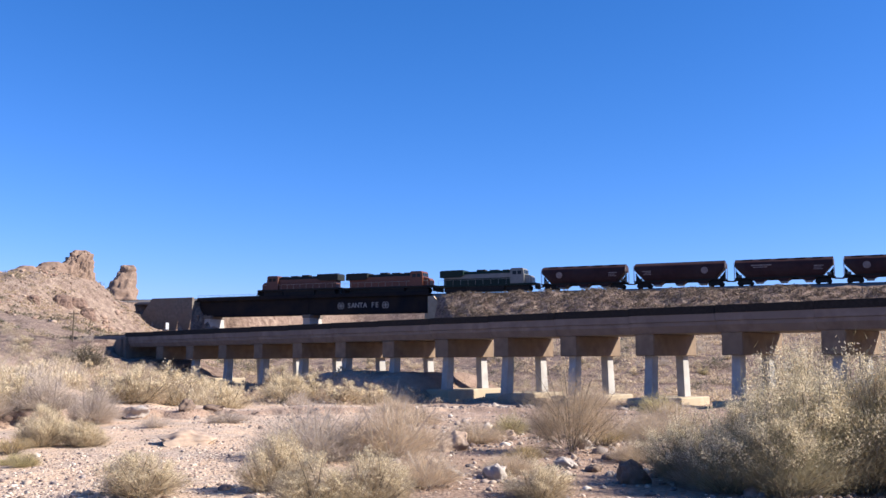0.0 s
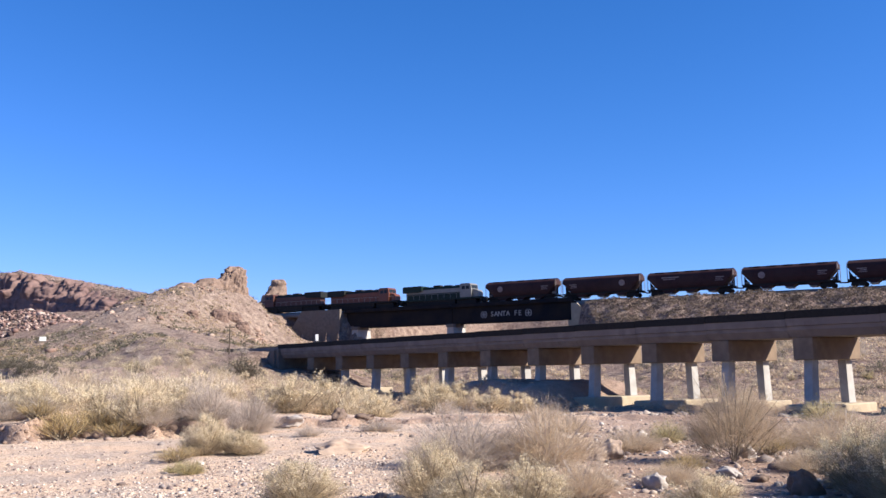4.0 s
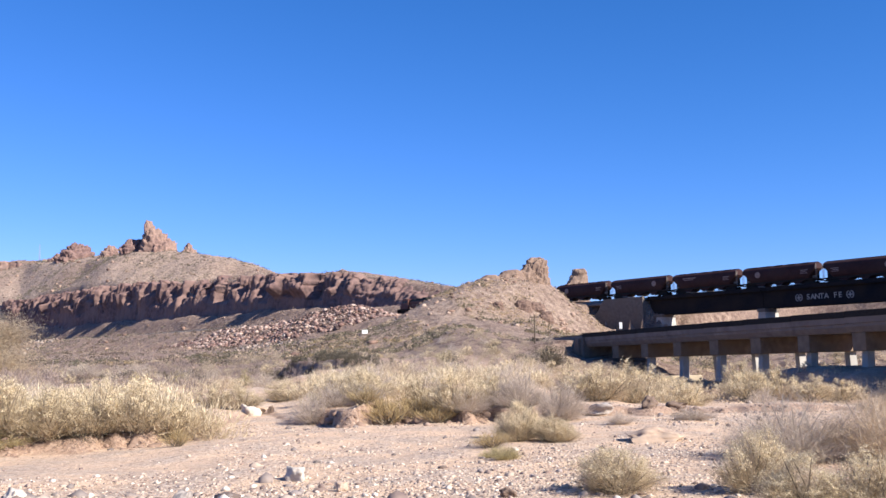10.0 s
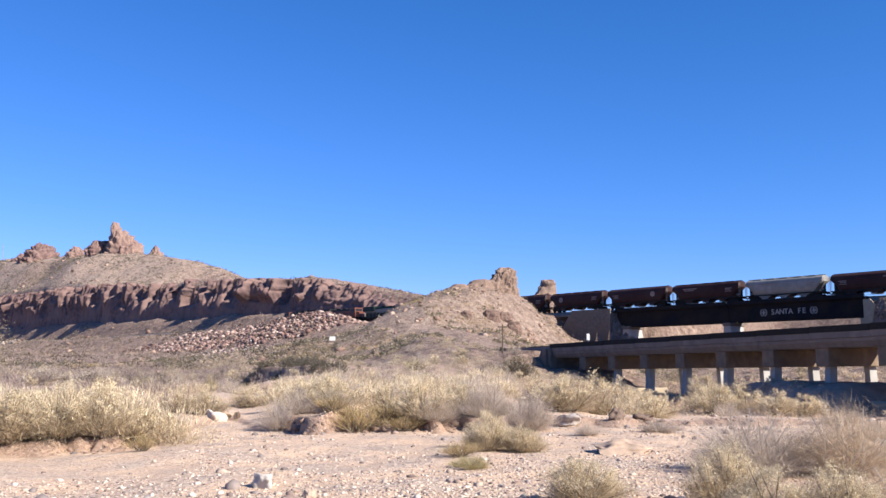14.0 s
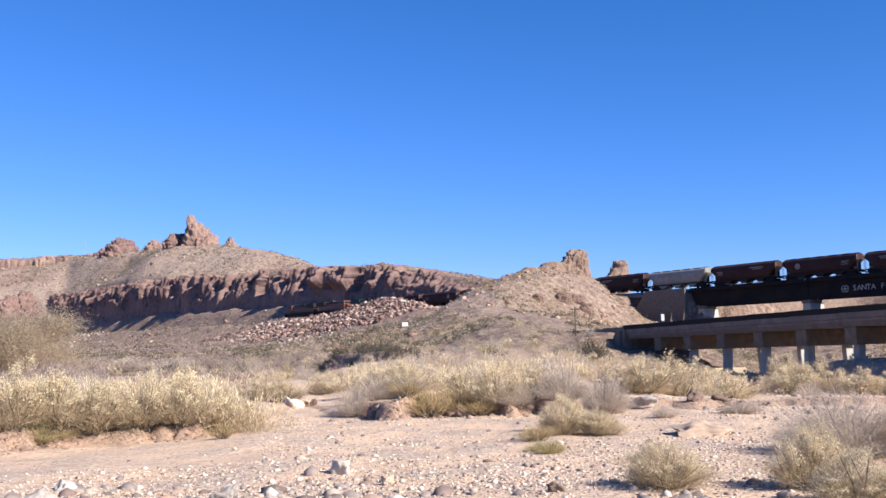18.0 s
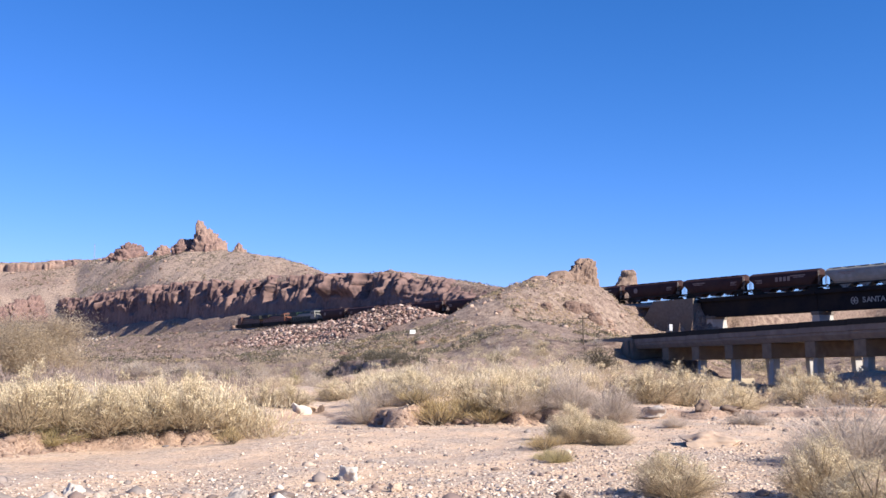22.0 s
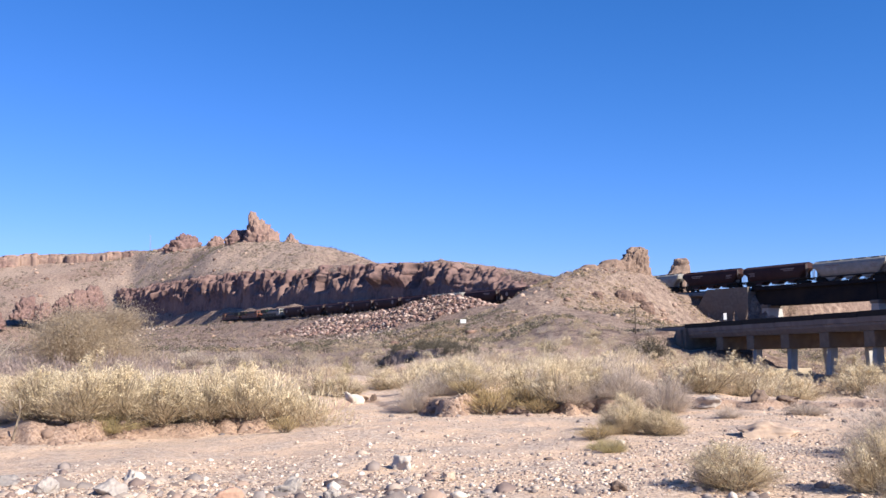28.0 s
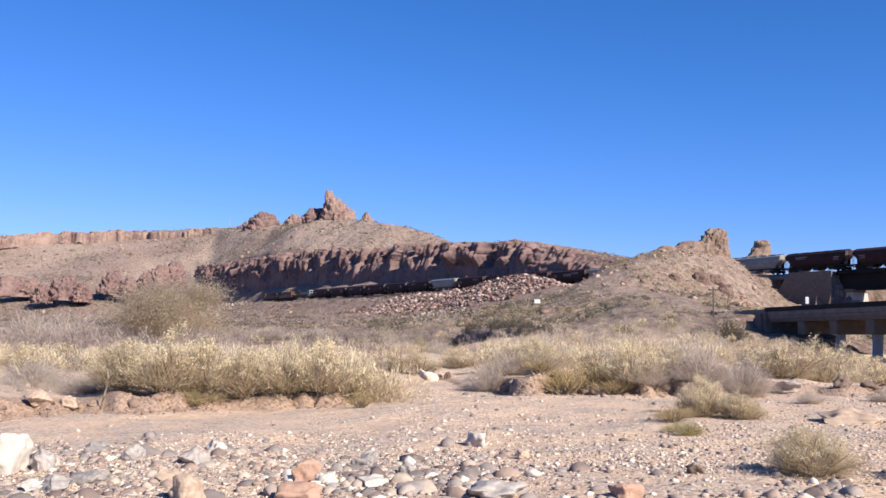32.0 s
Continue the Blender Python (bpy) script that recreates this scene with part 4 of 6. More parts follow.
    for e in (-1, 1):
        truck(thing, e * 6.6, 3, 3.9, 0.3)
        bm = bmesh.new()
        box(bm, e * n - 0.12, e * n + 0.12, -1.45, 1.45, 0.4, 1.62, bevel=0.03)
        for y in (-1.25, 1.25):
            for k in range(3):
                box(bm, e * n - 0.3, e * n + 0.3, y - 0.22, y + 0.22, 0.45 + 0.38 * k, 0.5 + 0.38 * k)
        part("pilot", bm, M_UNDER, thing)
        bm = bmesh.new()
        box(bm, min(e * n, e * (n + 0.5)), max(e * n, e * (n + 0.5)), -0.15, 0.15, 0.75, 1.0, bevel=0.03)
        part("coupler", bm, M_RAIL, thing)
    return tagged(thing, label, "locomotive", "locomotives of the train")


M_MARK = mat("worn stencil paint", (0.30, 0.26, 0.24), (0.14, 0.08, 0.07), rough=0.7, scale=6, scale2=1.2, bump=0, third=(0.2, 0.14, 0.12))
CARS = []  # thing, distance of its middle behind the joint after the locomotives, reversed
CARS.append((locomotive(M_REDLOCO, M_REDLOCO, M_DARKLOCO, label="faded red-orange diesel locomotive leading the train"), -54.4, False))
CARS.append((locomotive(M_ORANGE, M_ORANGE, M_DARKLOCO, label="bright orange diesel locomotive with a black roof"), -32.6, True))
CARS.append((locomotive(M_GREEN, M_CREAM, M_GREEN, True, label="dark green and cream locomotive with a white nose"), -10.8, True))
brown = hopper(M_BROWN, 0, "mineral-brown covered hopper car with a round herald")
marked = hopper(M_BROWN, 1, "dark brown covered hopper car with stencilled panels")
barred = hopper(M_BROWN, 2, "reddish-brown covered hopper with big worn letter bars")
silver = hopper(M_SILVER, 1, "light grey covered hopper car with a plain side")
PITCH = 17.95
first = {}
for k in range(22):
    kind = {6: "s", 11: "s", 14: "s", 10: "l"}.get(k, "b" if k in (0, 1, 3, 4, 8, 16, 19) else "m")
    proto = {"s": silver, "l": barred, "b": brown, "m": marked}[kind]
    car = proto if kind not in first else copy_thing(proto, Matrix())
    first[kind] = True
    CARS.append((car, PITCH * (k + 0.5), k % 3 == 1))

# ---- rock ----
def lumps(sub, seed, rough=0.28, squash=(1, 1, 0.7), facets=7, near=0.62, far=0.92):
    """Corners and triangles of an angular stone: a ball cut by random planes, then roughened."""
    bm = bmesh.new()
    bmesh.ops.create_icosphere(bm, subdivisions=sub, radius=1.0)
    rnd = random.Random(seed)
    cuts = [(Vector((rnd.gauss(0, 1), rnd.gauss(0, 1), rnd.gauss(0, 0.8))).normalized(), rnd.uniform(near, far)) for _ in range(facets)]
    for v in bm.verts:
        p = v.co.copy()
        for n, d in cuts:
            k = p.dot(n)
            if k > d:
                p -= n * (k - d)
        p *= 1 + rough * noise.noise(p * 1.7 + Vector((seed, 0, 0))) + 0.4 * rough * noise.noise(p * 4.1 + Vector((0, seed, 0)))
        v.co = (p.x * squash[0], p.y * squash[1], p.z * squash[2])
    co = np.array([v.co[:] for v in bm.verts])
    tri = np.array([[v.index for v in f.verts] for f in bm.faces])
    bm.free()
    return co, tri


SMALL = [lumps(1, 100 + k, 0.45, (1, 0.78, 0.62), 7) for k in range(14)]


ROUNDED = [lumps(2, 300 + k, 0.2, (1, 0.8, 0.6), 9, 0.55, 0.9) if k % 3 == 0 else lumps(1, 300 + k, 0.3, (1, 0.8, 0.62), 8, 0.55, 0.85) for k in range(15)]


ANGULAR = [lumps(2, 400 + k, 0.35, (1, 0.75, 0.65), 14, 0.35, 0.75) for k in range(8)]


def turn_z(a):
    return np.array([[math.cos(a), -math.sin(a), 0], [math.sin(a), math.cos(a), 0], [0, 0, 1]])


def scatter(name, places, shapes, material, label, category, sink=0.25, seed=3, smooth=False):
    """Many stones in one mesh; places: x, y, z, size."""
    rnd = random.Random(seed)
    cos, tris, n = [], [], 0
    for x, y, z, size in places:
        co, tri = rnd.choice(shapes)
        m = turn_z(rnd.uniform(0, 6.3)) * size * np.array([rnd.uniform(0.8, 1.25), rnd.uniform(0.8, 1.2), rnd.uniform(0.7, 1.2)])[None, :]
        c = co @ m.T + np.array([x, y, z + size * (0.6 - 2 * sink)])
        cos.append(c)
        tris.append(tri + n)
        n += len(co)
    ob = sheet(name, np.concatenate(cos), np.concatenate(tris), material, smooth)
    return tagged(ob, label, category, kind="stuff")


def stone_material(name, tones, bump=0.5):
    """Loose stones, each of its own tone."""
    m = mat(name, (0.4, 0.33, 0.27), (0.3, 0.24, 0.2), scale=9, scale2=2, bump=bump, dist=0.03)
    t = m.node_tree
    b = t.nodes["Principled BSDF"]
    isl = t.nodes.new("ShaderNodeNewGeometry")
    r = t.nodes.new("ShaderNodeValToRGB")
    r.color_ramp.interpolation = "CONSTANT"
    while len(r.color_ramp.elements) < len(tones):
        r.color_ramp.elements.new(0.5)
    for k, (e, c) in enumerate(zip(r.color_ramp.elements, tones)):
        e.position, e.color = k / len(tones), (*c, 1)
    t.links.new(isl.outputs["Random Per Island"], r.inputs[0])
    mx = t.nodes.new("ShaderNodeMix")
    mx.data_type, mx.blend_type = "RGBA", "MULTIPLY"
    mx.inputs[0].default_value = 1.0
    old = b.inputs["Base Color"].links[0].from_socket
    br = t.nodes.new("ShaderNodeMix")
    br.data_type, br.blend_type = "RGBA", "DIVIDE"
    br.inputs[0].default_value = 1.0
    br.inputs[7].default_value = (0.4, 0.33, 0.27, 1)
    t.links.new(old, br.inputs[6])
    t.links.new(br.outputs[2], mx.inputs[6])
    t.links.new(r.outputs[0], mx.inputs[7])
    t.links.new(mx.outputs[2], b.inputs["Base Color"])
    return m


M_STONES = stone_material("mixed wash stones", [(0.46, 0.37, 0.3), (0.27, 0.22, 0.195), (0.4, 0.32, 0.265), (0.2, 0.145, 0.125), (0.34, 0.27, 0.225), (0.17, 0.14, 0.13), (0.43, 0.34, 0.27), (0.24, 0.2, 0.18), (0.32, 0.23, 0.18), (0.64, 0.56, 0.48), (0.29, 0.245, 0.225), (0.15, 0.11, 0.095)])
M_PEBBLE = stone_material("mixed fine gravel", [(0.62, 0.51, 0.41), (0.38, 0.29, 0.235), (0.55, 0.44, 0.345), (0.25, 0.175, 0.14), (0.5, 0.385, 0.3), (0.66, 0.56, 0.47), (0.33, 0.24, 0.19)])
M_RIPRAP = stone_material("broken red rock", [(0.28, 0.17, 0.142), (0.13, 0.078, 0.066), (0.36, 0.245, 0.2), (0.08, 0.05, 0.044), (0.5, 0.38, 0.32), (0.2, 0.115, 0.094)])
M_HILLROCK = stone_material("hillside rock", [(0.27, 0.17, 0.128), (0.36, 0.25, 0.19), (0.16, 0.098, 0.076), (0.42, 0.31, 0.24)])
TONES = {"pale": (M_BOULDER, "pale sandy pink boulder resting on the wash floor"), "grey": (M_GREYROCK, "rounded grey boulder among the wash gravel"),
         "dark": (mat("dark bank rock", (0.17, 0.115, 0.085), (0.09, 0.06, 0.046), scale=4, bump=0.6, dist=0.04), "dark brown rock in the wash bank"),
         "white": (mat("white quartz", (0.54, 0.48, 0.42), (0.4, 0.34, 0.28), scale=4, bump=0.4, dist=0.03), "bright white boulder on the gravel"),
         "red": (mat("reddish granite", (0.42, 0.26, 0.185), (0.3, 0.18, 0.13), scale=5, bump=0.5, dist=0.03), "reddish brown boulder among cobbles")}
boulder_mesh = {}


def boulder_row(tone, rows):
    """Single boulders: x, y, width, height above the ground."""
    material, label = TONES[tone]
    for k, (x, y, w, h) in enumerate(rows):
        key = (tone, k % 4)
        if key not in boulder_mesh:
            co, tri = lumps(4, ord(tone[0]) + 3 * k, 0.34, (1, 0.9, 0.85), 15, 0.5, 0.82)
            ob = sheet("boulder", co, tri, material, smooth=False)
            boulder_mesh[key] = ob.data
        else:
            ob = new("boulder", boulder_mesh[key])
        s = Matrix.Diagonal((w / 1.6, w / 1.7, max(h, 0.06) / 0.95, 1))
        ob.matrix_world = Matrix.Translation((x, y, ground_z(x, y) + 0.22 * h)) @ Matrix.Rotation(0.3 + 1.1 * k, 4, "Z") @ s
        tagged(ob, label, "boulder", "boulders in the wash")


def outcrop(az, d, width, tall, label, shape, seed=1, deep=None, material=None, sink=1.5, top=None, rugged=0.0):
    """A standing rock by bearing and distance; shape: rows of height share, left and right edge in half widths."""
    a = math.radians(az)
    x, y = -d * math.sin(a), d * math.cos(a)
    z0 = ground_z(x, y) - sink if top is None else EYE + d * math.tan(math.radians(top)) - tall - sink
    nt, nh = (72, 34) if not rugged else (84, 34)
    th, f = np.meshgrid(np.linspace(0, 2 * math.pi, nt, endpoint=False), np.linspace(0, 1, nh), indexing="ij")
    th, f = th.T, f.T
    hs, ls, rs = zip(*shape)
    left, right = np.interp(f, hs, ls), np.interp(f, hs, rs)
    mid, half = (left + right) / 2, (right - left) / 2
    c, s_ = np.cos(th), np.sin(th)
    c, s_ = np.sign(c) * np.abs(c) ** 0.8, np.sign(s_) * np.abs(s_) ** 0.8
    px, py = c * half * width / 2, s_ * half * (deep or width) / 2
    pz = f * (tall + sink)
    rough = np.zeros_like(px)
    unit_ = max(width, tall)
    for (i_, j_), _ in np.ndenumerate(px):
        p = Vector((px[i_, j_] + mid[i_, j_] * width / 2, py[i_, j_], pz[i_, j_])) / unit_
        cracks = abs(noise.noise(p * 3.2 + Vector((seed, 0, 0)))) + 0.6 * abs(noise.noise(Vector((p.x * 7, p.y * 7, p.z * 4 + seed)))) + 0.35 * abs(noise.noise(p * 15 + Vector((0, seed, 0))))
        ledge = 0.5 * noise.noise(Vector((p.x, p.y, p.z * 9 + seed * 2)))
        rough[i_, j_] = cracks - 0.35 + ledge * 0.5
        if rugged:
            split = max(0.0, 1 - 5 * abs(noise.noise(Vector((p.x * 6, p.y * 6, p.z * 1.3 + seed))))) + 0.7 * max(0.0, 1 - 6 * abs(noise.noise(Vector((p.x * 13 + seed, p.y * 13, p.z * 3)))))
            shelf = noise.cell(Vector((p.x * 7 + seed, p.y * 7, p.z * 9)))
            rough[i_, j_] += rugged * (-0.8 * split + 0.45 * shelf)
    grow = 1 + 0.3 * rough
    px, py = px * grow + mid * width / 2, py * grow
    pz = pz + rough * (0.12 + 0.06 * rugged) * tall * np.clip(f * 3, 0, 1)
    top = np.array([[(px[-1].mean()), py[-1].mean(), pz[-1].mean() + 0.03 * tall]])
    co = np.concatenate([np.stack([px, py, pz + z0], -1).reshape(-1, 3), top + np.array([[0, 0, z0]])])
    co[:, 0], co[:, 1] = x + co[:, 0] * math.cos(a) - co[:, 1] * math.sin(a), y + co[:, 0] * math.sin(a) + co[:, 1] * math.cos(a)
    q = quads(nh, nt, True)
    last = (nh - 1) * nt
    tri = np.concatenate([q[:, [0, 1, 2]], q[:, [0, 2, 3]], np.array([[last + k, last + (k + 1) % nt, len(co) - 1] for k in range(nt)])])
    ob = sheet("rock_outcrop", co, tri, material or M_CRAG, smooth=False)
    return tagged(ob, label, "rock", "standing rocks on the hills")


M_CRAG = mat("weathered tan rock", (0.25, 0.172, 0.128), (0.14, 0.092, 0.07), scale=0.8, scale2=0.15, bump=0.9, dist=0.3, third=(0.19, 0.125, 0.095))
# the two rocks on the near hill
outcrop(20.98, 199, 4.6, 4.9, "tall rounded tan rock standing on the hilltop", [(0, -1.2, 1.15), (0.35, -1.05, 1.0), (0.7, -0.95, 0.95), (0.88, -0.8, 0.85), (0.97, -0.5, 0.6), (1, -0.15, 0.3)], 4, rugged=0.35)
outcrop(21.72, 198, 5.0, 3.7, "stacked tan boulders leaning on the hilltop rock", [(0, -1.3, 1.1), (0.4, -1.0, 1.1), (0.62, -0.25, 1.05), (0.9, 0.1, 0.95), (1, 0.3, 0.7)], 9, deep=4.5, rugged=0.45)
outcrop(22.7, 196, 6.0, 1.7, "low brown ledge on the hill's shoulder", [(0, -1.2, 1.1), (0.5, -0.9, 1.0), (0.9, -0.3, 0.9), (1, 0, 0.6)], 12, deep=4)
outcrop(23.9, 194, 5.0, 0.9, "low brown ledge on the hill's shoulder", [(0, -1.2, 1.1), (0.6, -0.9, 1.0), (1, -0.2, 0.6)], 13, deep=4)
outcrop(18.62, 258, 5.8, 10.4, "flat-capped tan rock spire beyond the railway", [(0, -2.2, 1.2), (0.5, -1.35, 1.0), (0.8, -0.55, 0.92), (0.86, -0.35, 0.85), (0.9, -0.45, 1.0), (0.98, -0.4, 0.95), (1, -0.2, 0.7)], 21)
M_LEDGE = mat("dark brown hill rock", (0.2, 0.126, 0.097), (0.1, 0.063, 0.05), scale=1.1, scale2=0.3, bump=0.8, dist=0.15)
for az_, d_, w_, h_, k_ in ((21.9, 183, 3.2, 1.5, 71), (20.55, 184, 2.8, 1.4, 72), (21.2, 186, 3.8, 1.0, 73), (20.1, 178, 2.2, 0.9, 74), (23.4, 178, 2.0, 0.8, 75)):
    outcrop(az_, d_, w_, h_, "dark brown ledge breaking out of the near hill", [(0, -1.2, 1.1), (0.5, -1.1, 1.0), (0.85, -0.8, 0.9), (1, -0.4, 0.6)], k_, deep=2.2, material=M_LEDGE, sink=1.0, rugged=0.3)
# crags along the summit ridge
outcrop(43.4, 596, 19.5, 18.5, "pointed brown rock crag on the summit", [(0, -1.05, 1.15), (0.2, -1.0, 1.05), (0.42, -0.98, 0.92), (0.5, -0.97, 0.62), (0.66, -0.96, 0.42), (0.74, -0.96, 0.15), (0.86, -0.92, -0.22), (0.94, -0.85, -0.4), (1, -0.75, -0.52)], 33, material=M_RIM, deep=13, sink=3, top=8.25, rugged=0.6)
outcrop(41.68, 588, 9.5, 6.5, "small brown knob on the ridge", [(0, -1.2, 1.3), (0.3, -1.0, 0.9), (0.6, -0.7, 0.55), (0.9, -0.45, 0.2), (1, -0.2, 0)], 37, material=M_RIM, deep=7, top=7.15, rugged=0.6, sink=3)
# M_ROCK crags along here: the darker colour puts in their faces' shade
outcrop(44.92, 606, 13.5, 9.0, "square crag beside the summit, coloured darker for its shaded face", [(0, -1.15, 1.15), (0.6, -1.0, 1.05), (0.85, -0.6, 1.0), (1, -0.2, 0.95)], 41, deep=8, material=M_ROCK, top=7.3, rugged=0.7, sink=3)
outcrop(46.1, 668, 13, 6.5, "dark low crag on the ridge", [(0, -1.2, 1.1), (0.5, -0.9, 1.0), (0.8, -0.45, 0.8), (1, -0.2, 0.4)], 44, deep=8, material=M_RIM, top=6.92, rugged=0.8, sink=4)
outcrop(47.9, 716, 22, 11.0, "square brown crag on the ridge, coloured darker for its shaded face", [(0, -1.3, 1.25), (0.35, -1.15, 1.1), (0.6, -0.85, 1.0), (0.85, -0.5, 0.75), (1, -0.2, 0.45)], 47, deep=12, material=M_ROCK, top=6.98, rugged=0.8, sink=4)
outcrop(49.0, 736, 13, 6, "low broken crag on the ridge", [(0, -1.3, 1.2), (0.5, -0.8, 1.0), (1, 0.1, 0.7)], 49, deep=8, material=M_ROCK, top=6.4, rugged=0.8, sink=4)
# broken crags low on the left slope
for k, (az, d, w, h, top) in enumerate([(58.75, 604, 17, 9, 2.95), (57.9, 600, 9, 6, 2.6), (59.9, 606, 10, 6, 2.5), (56.3, 612, 13, 8, 3.3), (55.4, 608, 9, 6, 3.0), (53.7, 618, 14, 9, 3.72), (54.5, 616, 9, 6, 3.3), (52.9, 622, 13, 11, 3.95), (61.6, 640, 26, 8, 2.95), (63.4, 640, 26, 8, 2.9), (60.6, 640, 12, 5, 2.75)]):
    outcrop(az, d, w, h, "reddish broken crag on the lower slope", [(0, -1.3, 1.3), (0.4, -1.1, 1.05), (0.7, -0.9, 0.8), (0.9, -0.4, 0.7), (1, -0.1, 0.5)], 60 + k, deep=9, material=M_ROCK, top=top, rugged=1.0, sink=5)
boulder_row("pale", [(-4.65, 17.95, 1.0, 0.25), (0.45, 17, 0.64, 0.29), (3.48, 13.5, 0.34, 0.17), (1.66, 19.82, 0.26, 0.12), (-20.4, 26.32, 0.67, 0.28),
             (-7.69, 5.96, 0.4, 0.23), (-8.67, 6.43, 0.28, 0.14), (-6.68, 10.4, 0.22, 0.1), (-17.35, 10.02, 0.568, 0.24), (-17.37, 10.63, 0.344, 0.174)])
boulder_row("grey", [(0.94, 12.72, 0.45, 0.28), (2.73, 16.95, 0.42, 0.23), (2.08, 14.2, 0.35, 0.12), (0.29, 12.67, 0.31, 0.17), (-10.4, 6.07, 0.36, 0.3),
             (-11.32, 7.35, 0.35, 0.14), (-10.2, 7.11, 0.29, 0.16), (-9.44, 7.44, 0.35, 0.18), (-9.16, 5.87, 0.45, 0.17), (-7.71, 8.59, 0.3, 0.2),
             (-5.37, 7.76, 0.67, 0.14), (-9.11, 5.43, 0.37, 0.15), (-6.98, 8.44, 0.26, 0.17), (-7.96, 25.28, 0.79, 0.25)])
boulder_row("dark", [(2.76, 12.57, 0.41, 0.27), (2.43, 13.76, 0.29, 0.14), (-19.83, 26.38, 0.27, 0.27), (-4.28, 10.11, 0.19, 0.09),
             (-6.9, 26.34, 0.49, 0.26), (-6.42, 27.28, 0.67, 0.23)])
boulder_row("white", [(-19.9, 25.4, 0.7, 0.4), (-10.56, 5.74, 0.44, 0.4), (-10.2, 8.4, 0.27, 0.14), (-9.27, 5.32, 0.25, 0.11), (-6.76, 7.61, 0.36, 0.1), (-7.88, 11.11, 0.32, 0.18),
             (-7.19, 7.34, 0.24, 0.13)])
boulder_row("red", [(-6.73, 6.56, 0.55, 0.22), (-7.49, 7.39, 0.31, 0.22), (-4.18, 8.23, 0.31, 0.19)])


def in_gully(x, y):
    gs, gn = gully(np.array(x), np.array(y))
    return bool(-3 < gs < 22 and -1 < gn < 9)


def polar(rnd, az0, az1, d0, d1):
    a, d = math.radians(rnd.uniform(az0, az1)), math.sqrt(rnd.uniform(d0 * d0, d1 * d1))
    return -d * math.sin(a), d * math.cos(a)


def with_z(points):
    """Places with ground height: x, y, z, size."""
    p = np.array(points)
    return np.column_stack([p[:, 0], p[:, 1], surface(p[:, 0], p[:, 1]), p[:, 2]])


rnd = random.Random(11)
stones = []
while len(stones) < 6500:
    d = 7.5 + 30 * rnd.random() ** 1.7
    az = rnd.uniform(-26, 66)
    a = math.radians(az)
    x, y = -d * math.sin(a), d * math.cos(a)
    patch = float(fbm(x, y, 5.0, 3, 77)) + (0.35 if 8 < d < 13.5 and az > 22 else 0.0) + (0.1 if az < 16 else 0)
    if 36 < az and d > 14.5 and rnd.random() < 0.85:
        continue
    if rnd.random() > 0.35 + 1.4 * patch:
        continue
    size = min(0.2, 0.019 * math.exp(rnd.gauss(0.2, 0.66)))
    stones.append((x, y, size))
pebbles = []
while len(pebbles) < 26000:
    az, d = rnd.uniform(-24, 64), 6.3 + 21 * rnd.random() ** 1.5
    a = math.radians(az)
    x, y = -d * math.sin(a), d * math.cos(a)
    if az > 40 and d > 15.5 or float(fbm(x, y, 4.0, 3, 78)) + 0.22 < rnd.uniform(-0.1, 0.5):
        continue
    pebbles.append((x, y, min(0.06, 0.016 * math.exp(rnd.gauss(0.2, 0.4)))))
OCTA = []
for k in range(8):
    co = np.array([(1, 0, 0), (-1, 0, 0), (0, 0.8, 0), (0, -0.8, 0), (0, 0, 0.6), (0, 0, -0.6)], float) + np.random.RandomState(k).uniform(-0.25, 0.25, (6, 3))
    OCTA.append((co, np.array([(0, 2, 4), (2, 1, 4), (1, 3, 4), (3, 0, 4), (2, 0, 5), (1, 2, 5), (3, 1, 5), (0, 3, 5)])))
scatter("gravel", with_z(pebbles), OCTA, M_PEBBLE, "fine mixed gravel strewn over the sand", "gravel", seed=4)
cob = []
while len(cob) < 2300:
    az, d = rnd.uniform(14, 64), 6.2 + 7.2 * rnd.random() ** 0.8
    a = math.radians(az)
    x, y = -d * math.sin(a), d * math.cos(a)
    if float(fbm(x, y, 2.2, 3, 79)) + 0.24 < rnd.uniform(0, 0.5):
        continue
    cob.append((x, y, min(0.22, 0.04 * math.exp(rnd.gauss(0.1, 0.72)))))
scatter("cobbles", with_z(cob), ROUNDED + ANGULAR, M_STONES, "dense grey and cream cobbles on the wash floor", "stones", seed=14, sink=0.37)
clods = []
for _ in range(900):
    az = rnd.uniform(8, 64)
    if 34 < az < 40 or az > 40 and rnd.random() < 0.3 or float(vnoise(az / 1.7, 0.0, 19)) < -0.12:
        continue
    d = float(bank_edge(np.array(az))) + rnd.gauss(0.15, 0.3)
    a = math.radians(az)
    clods.append((-d * math.sin(a), d * math.cos(a), min(0.2, 0.05 * math.exp(rnd.gauss(0.1, 0.6)))))
scatter("bank_clods", with_z(clods), SMALL, mat("crumbling bank earth", (0.27, 0.18, 0.132), (0.145, 0.096, 0.073), scale=5, bump=0.7, dist=0.04), "crumbling lumps of brown earth along the wash bank", "earth", sink=0.36, seed=15)
scatter("wash_stones", with_z(stones), SMALL, M_STONES, "scattered grey, pale and reddish cobbles of the wash", "stones")
bed = [(*polar(rnd, -13, 3.5, 38, 60), min(0.3, 0.075 * math.exp(rnd.gauss(0.1, 0.5)))) for _ in range(3600)]
bed += [(*polar(rnd, -22, 2, 12, 24), min(0.2, 0.036 * math.exp(rnd.gauss(0, 0.65)))) for _ in range(1500)]
scatter("creek_cobbles", with_z(bed), SMALL, M_STONES, "grey cobbles heaped below the low trestle", "stones", seed=5)
heap = []
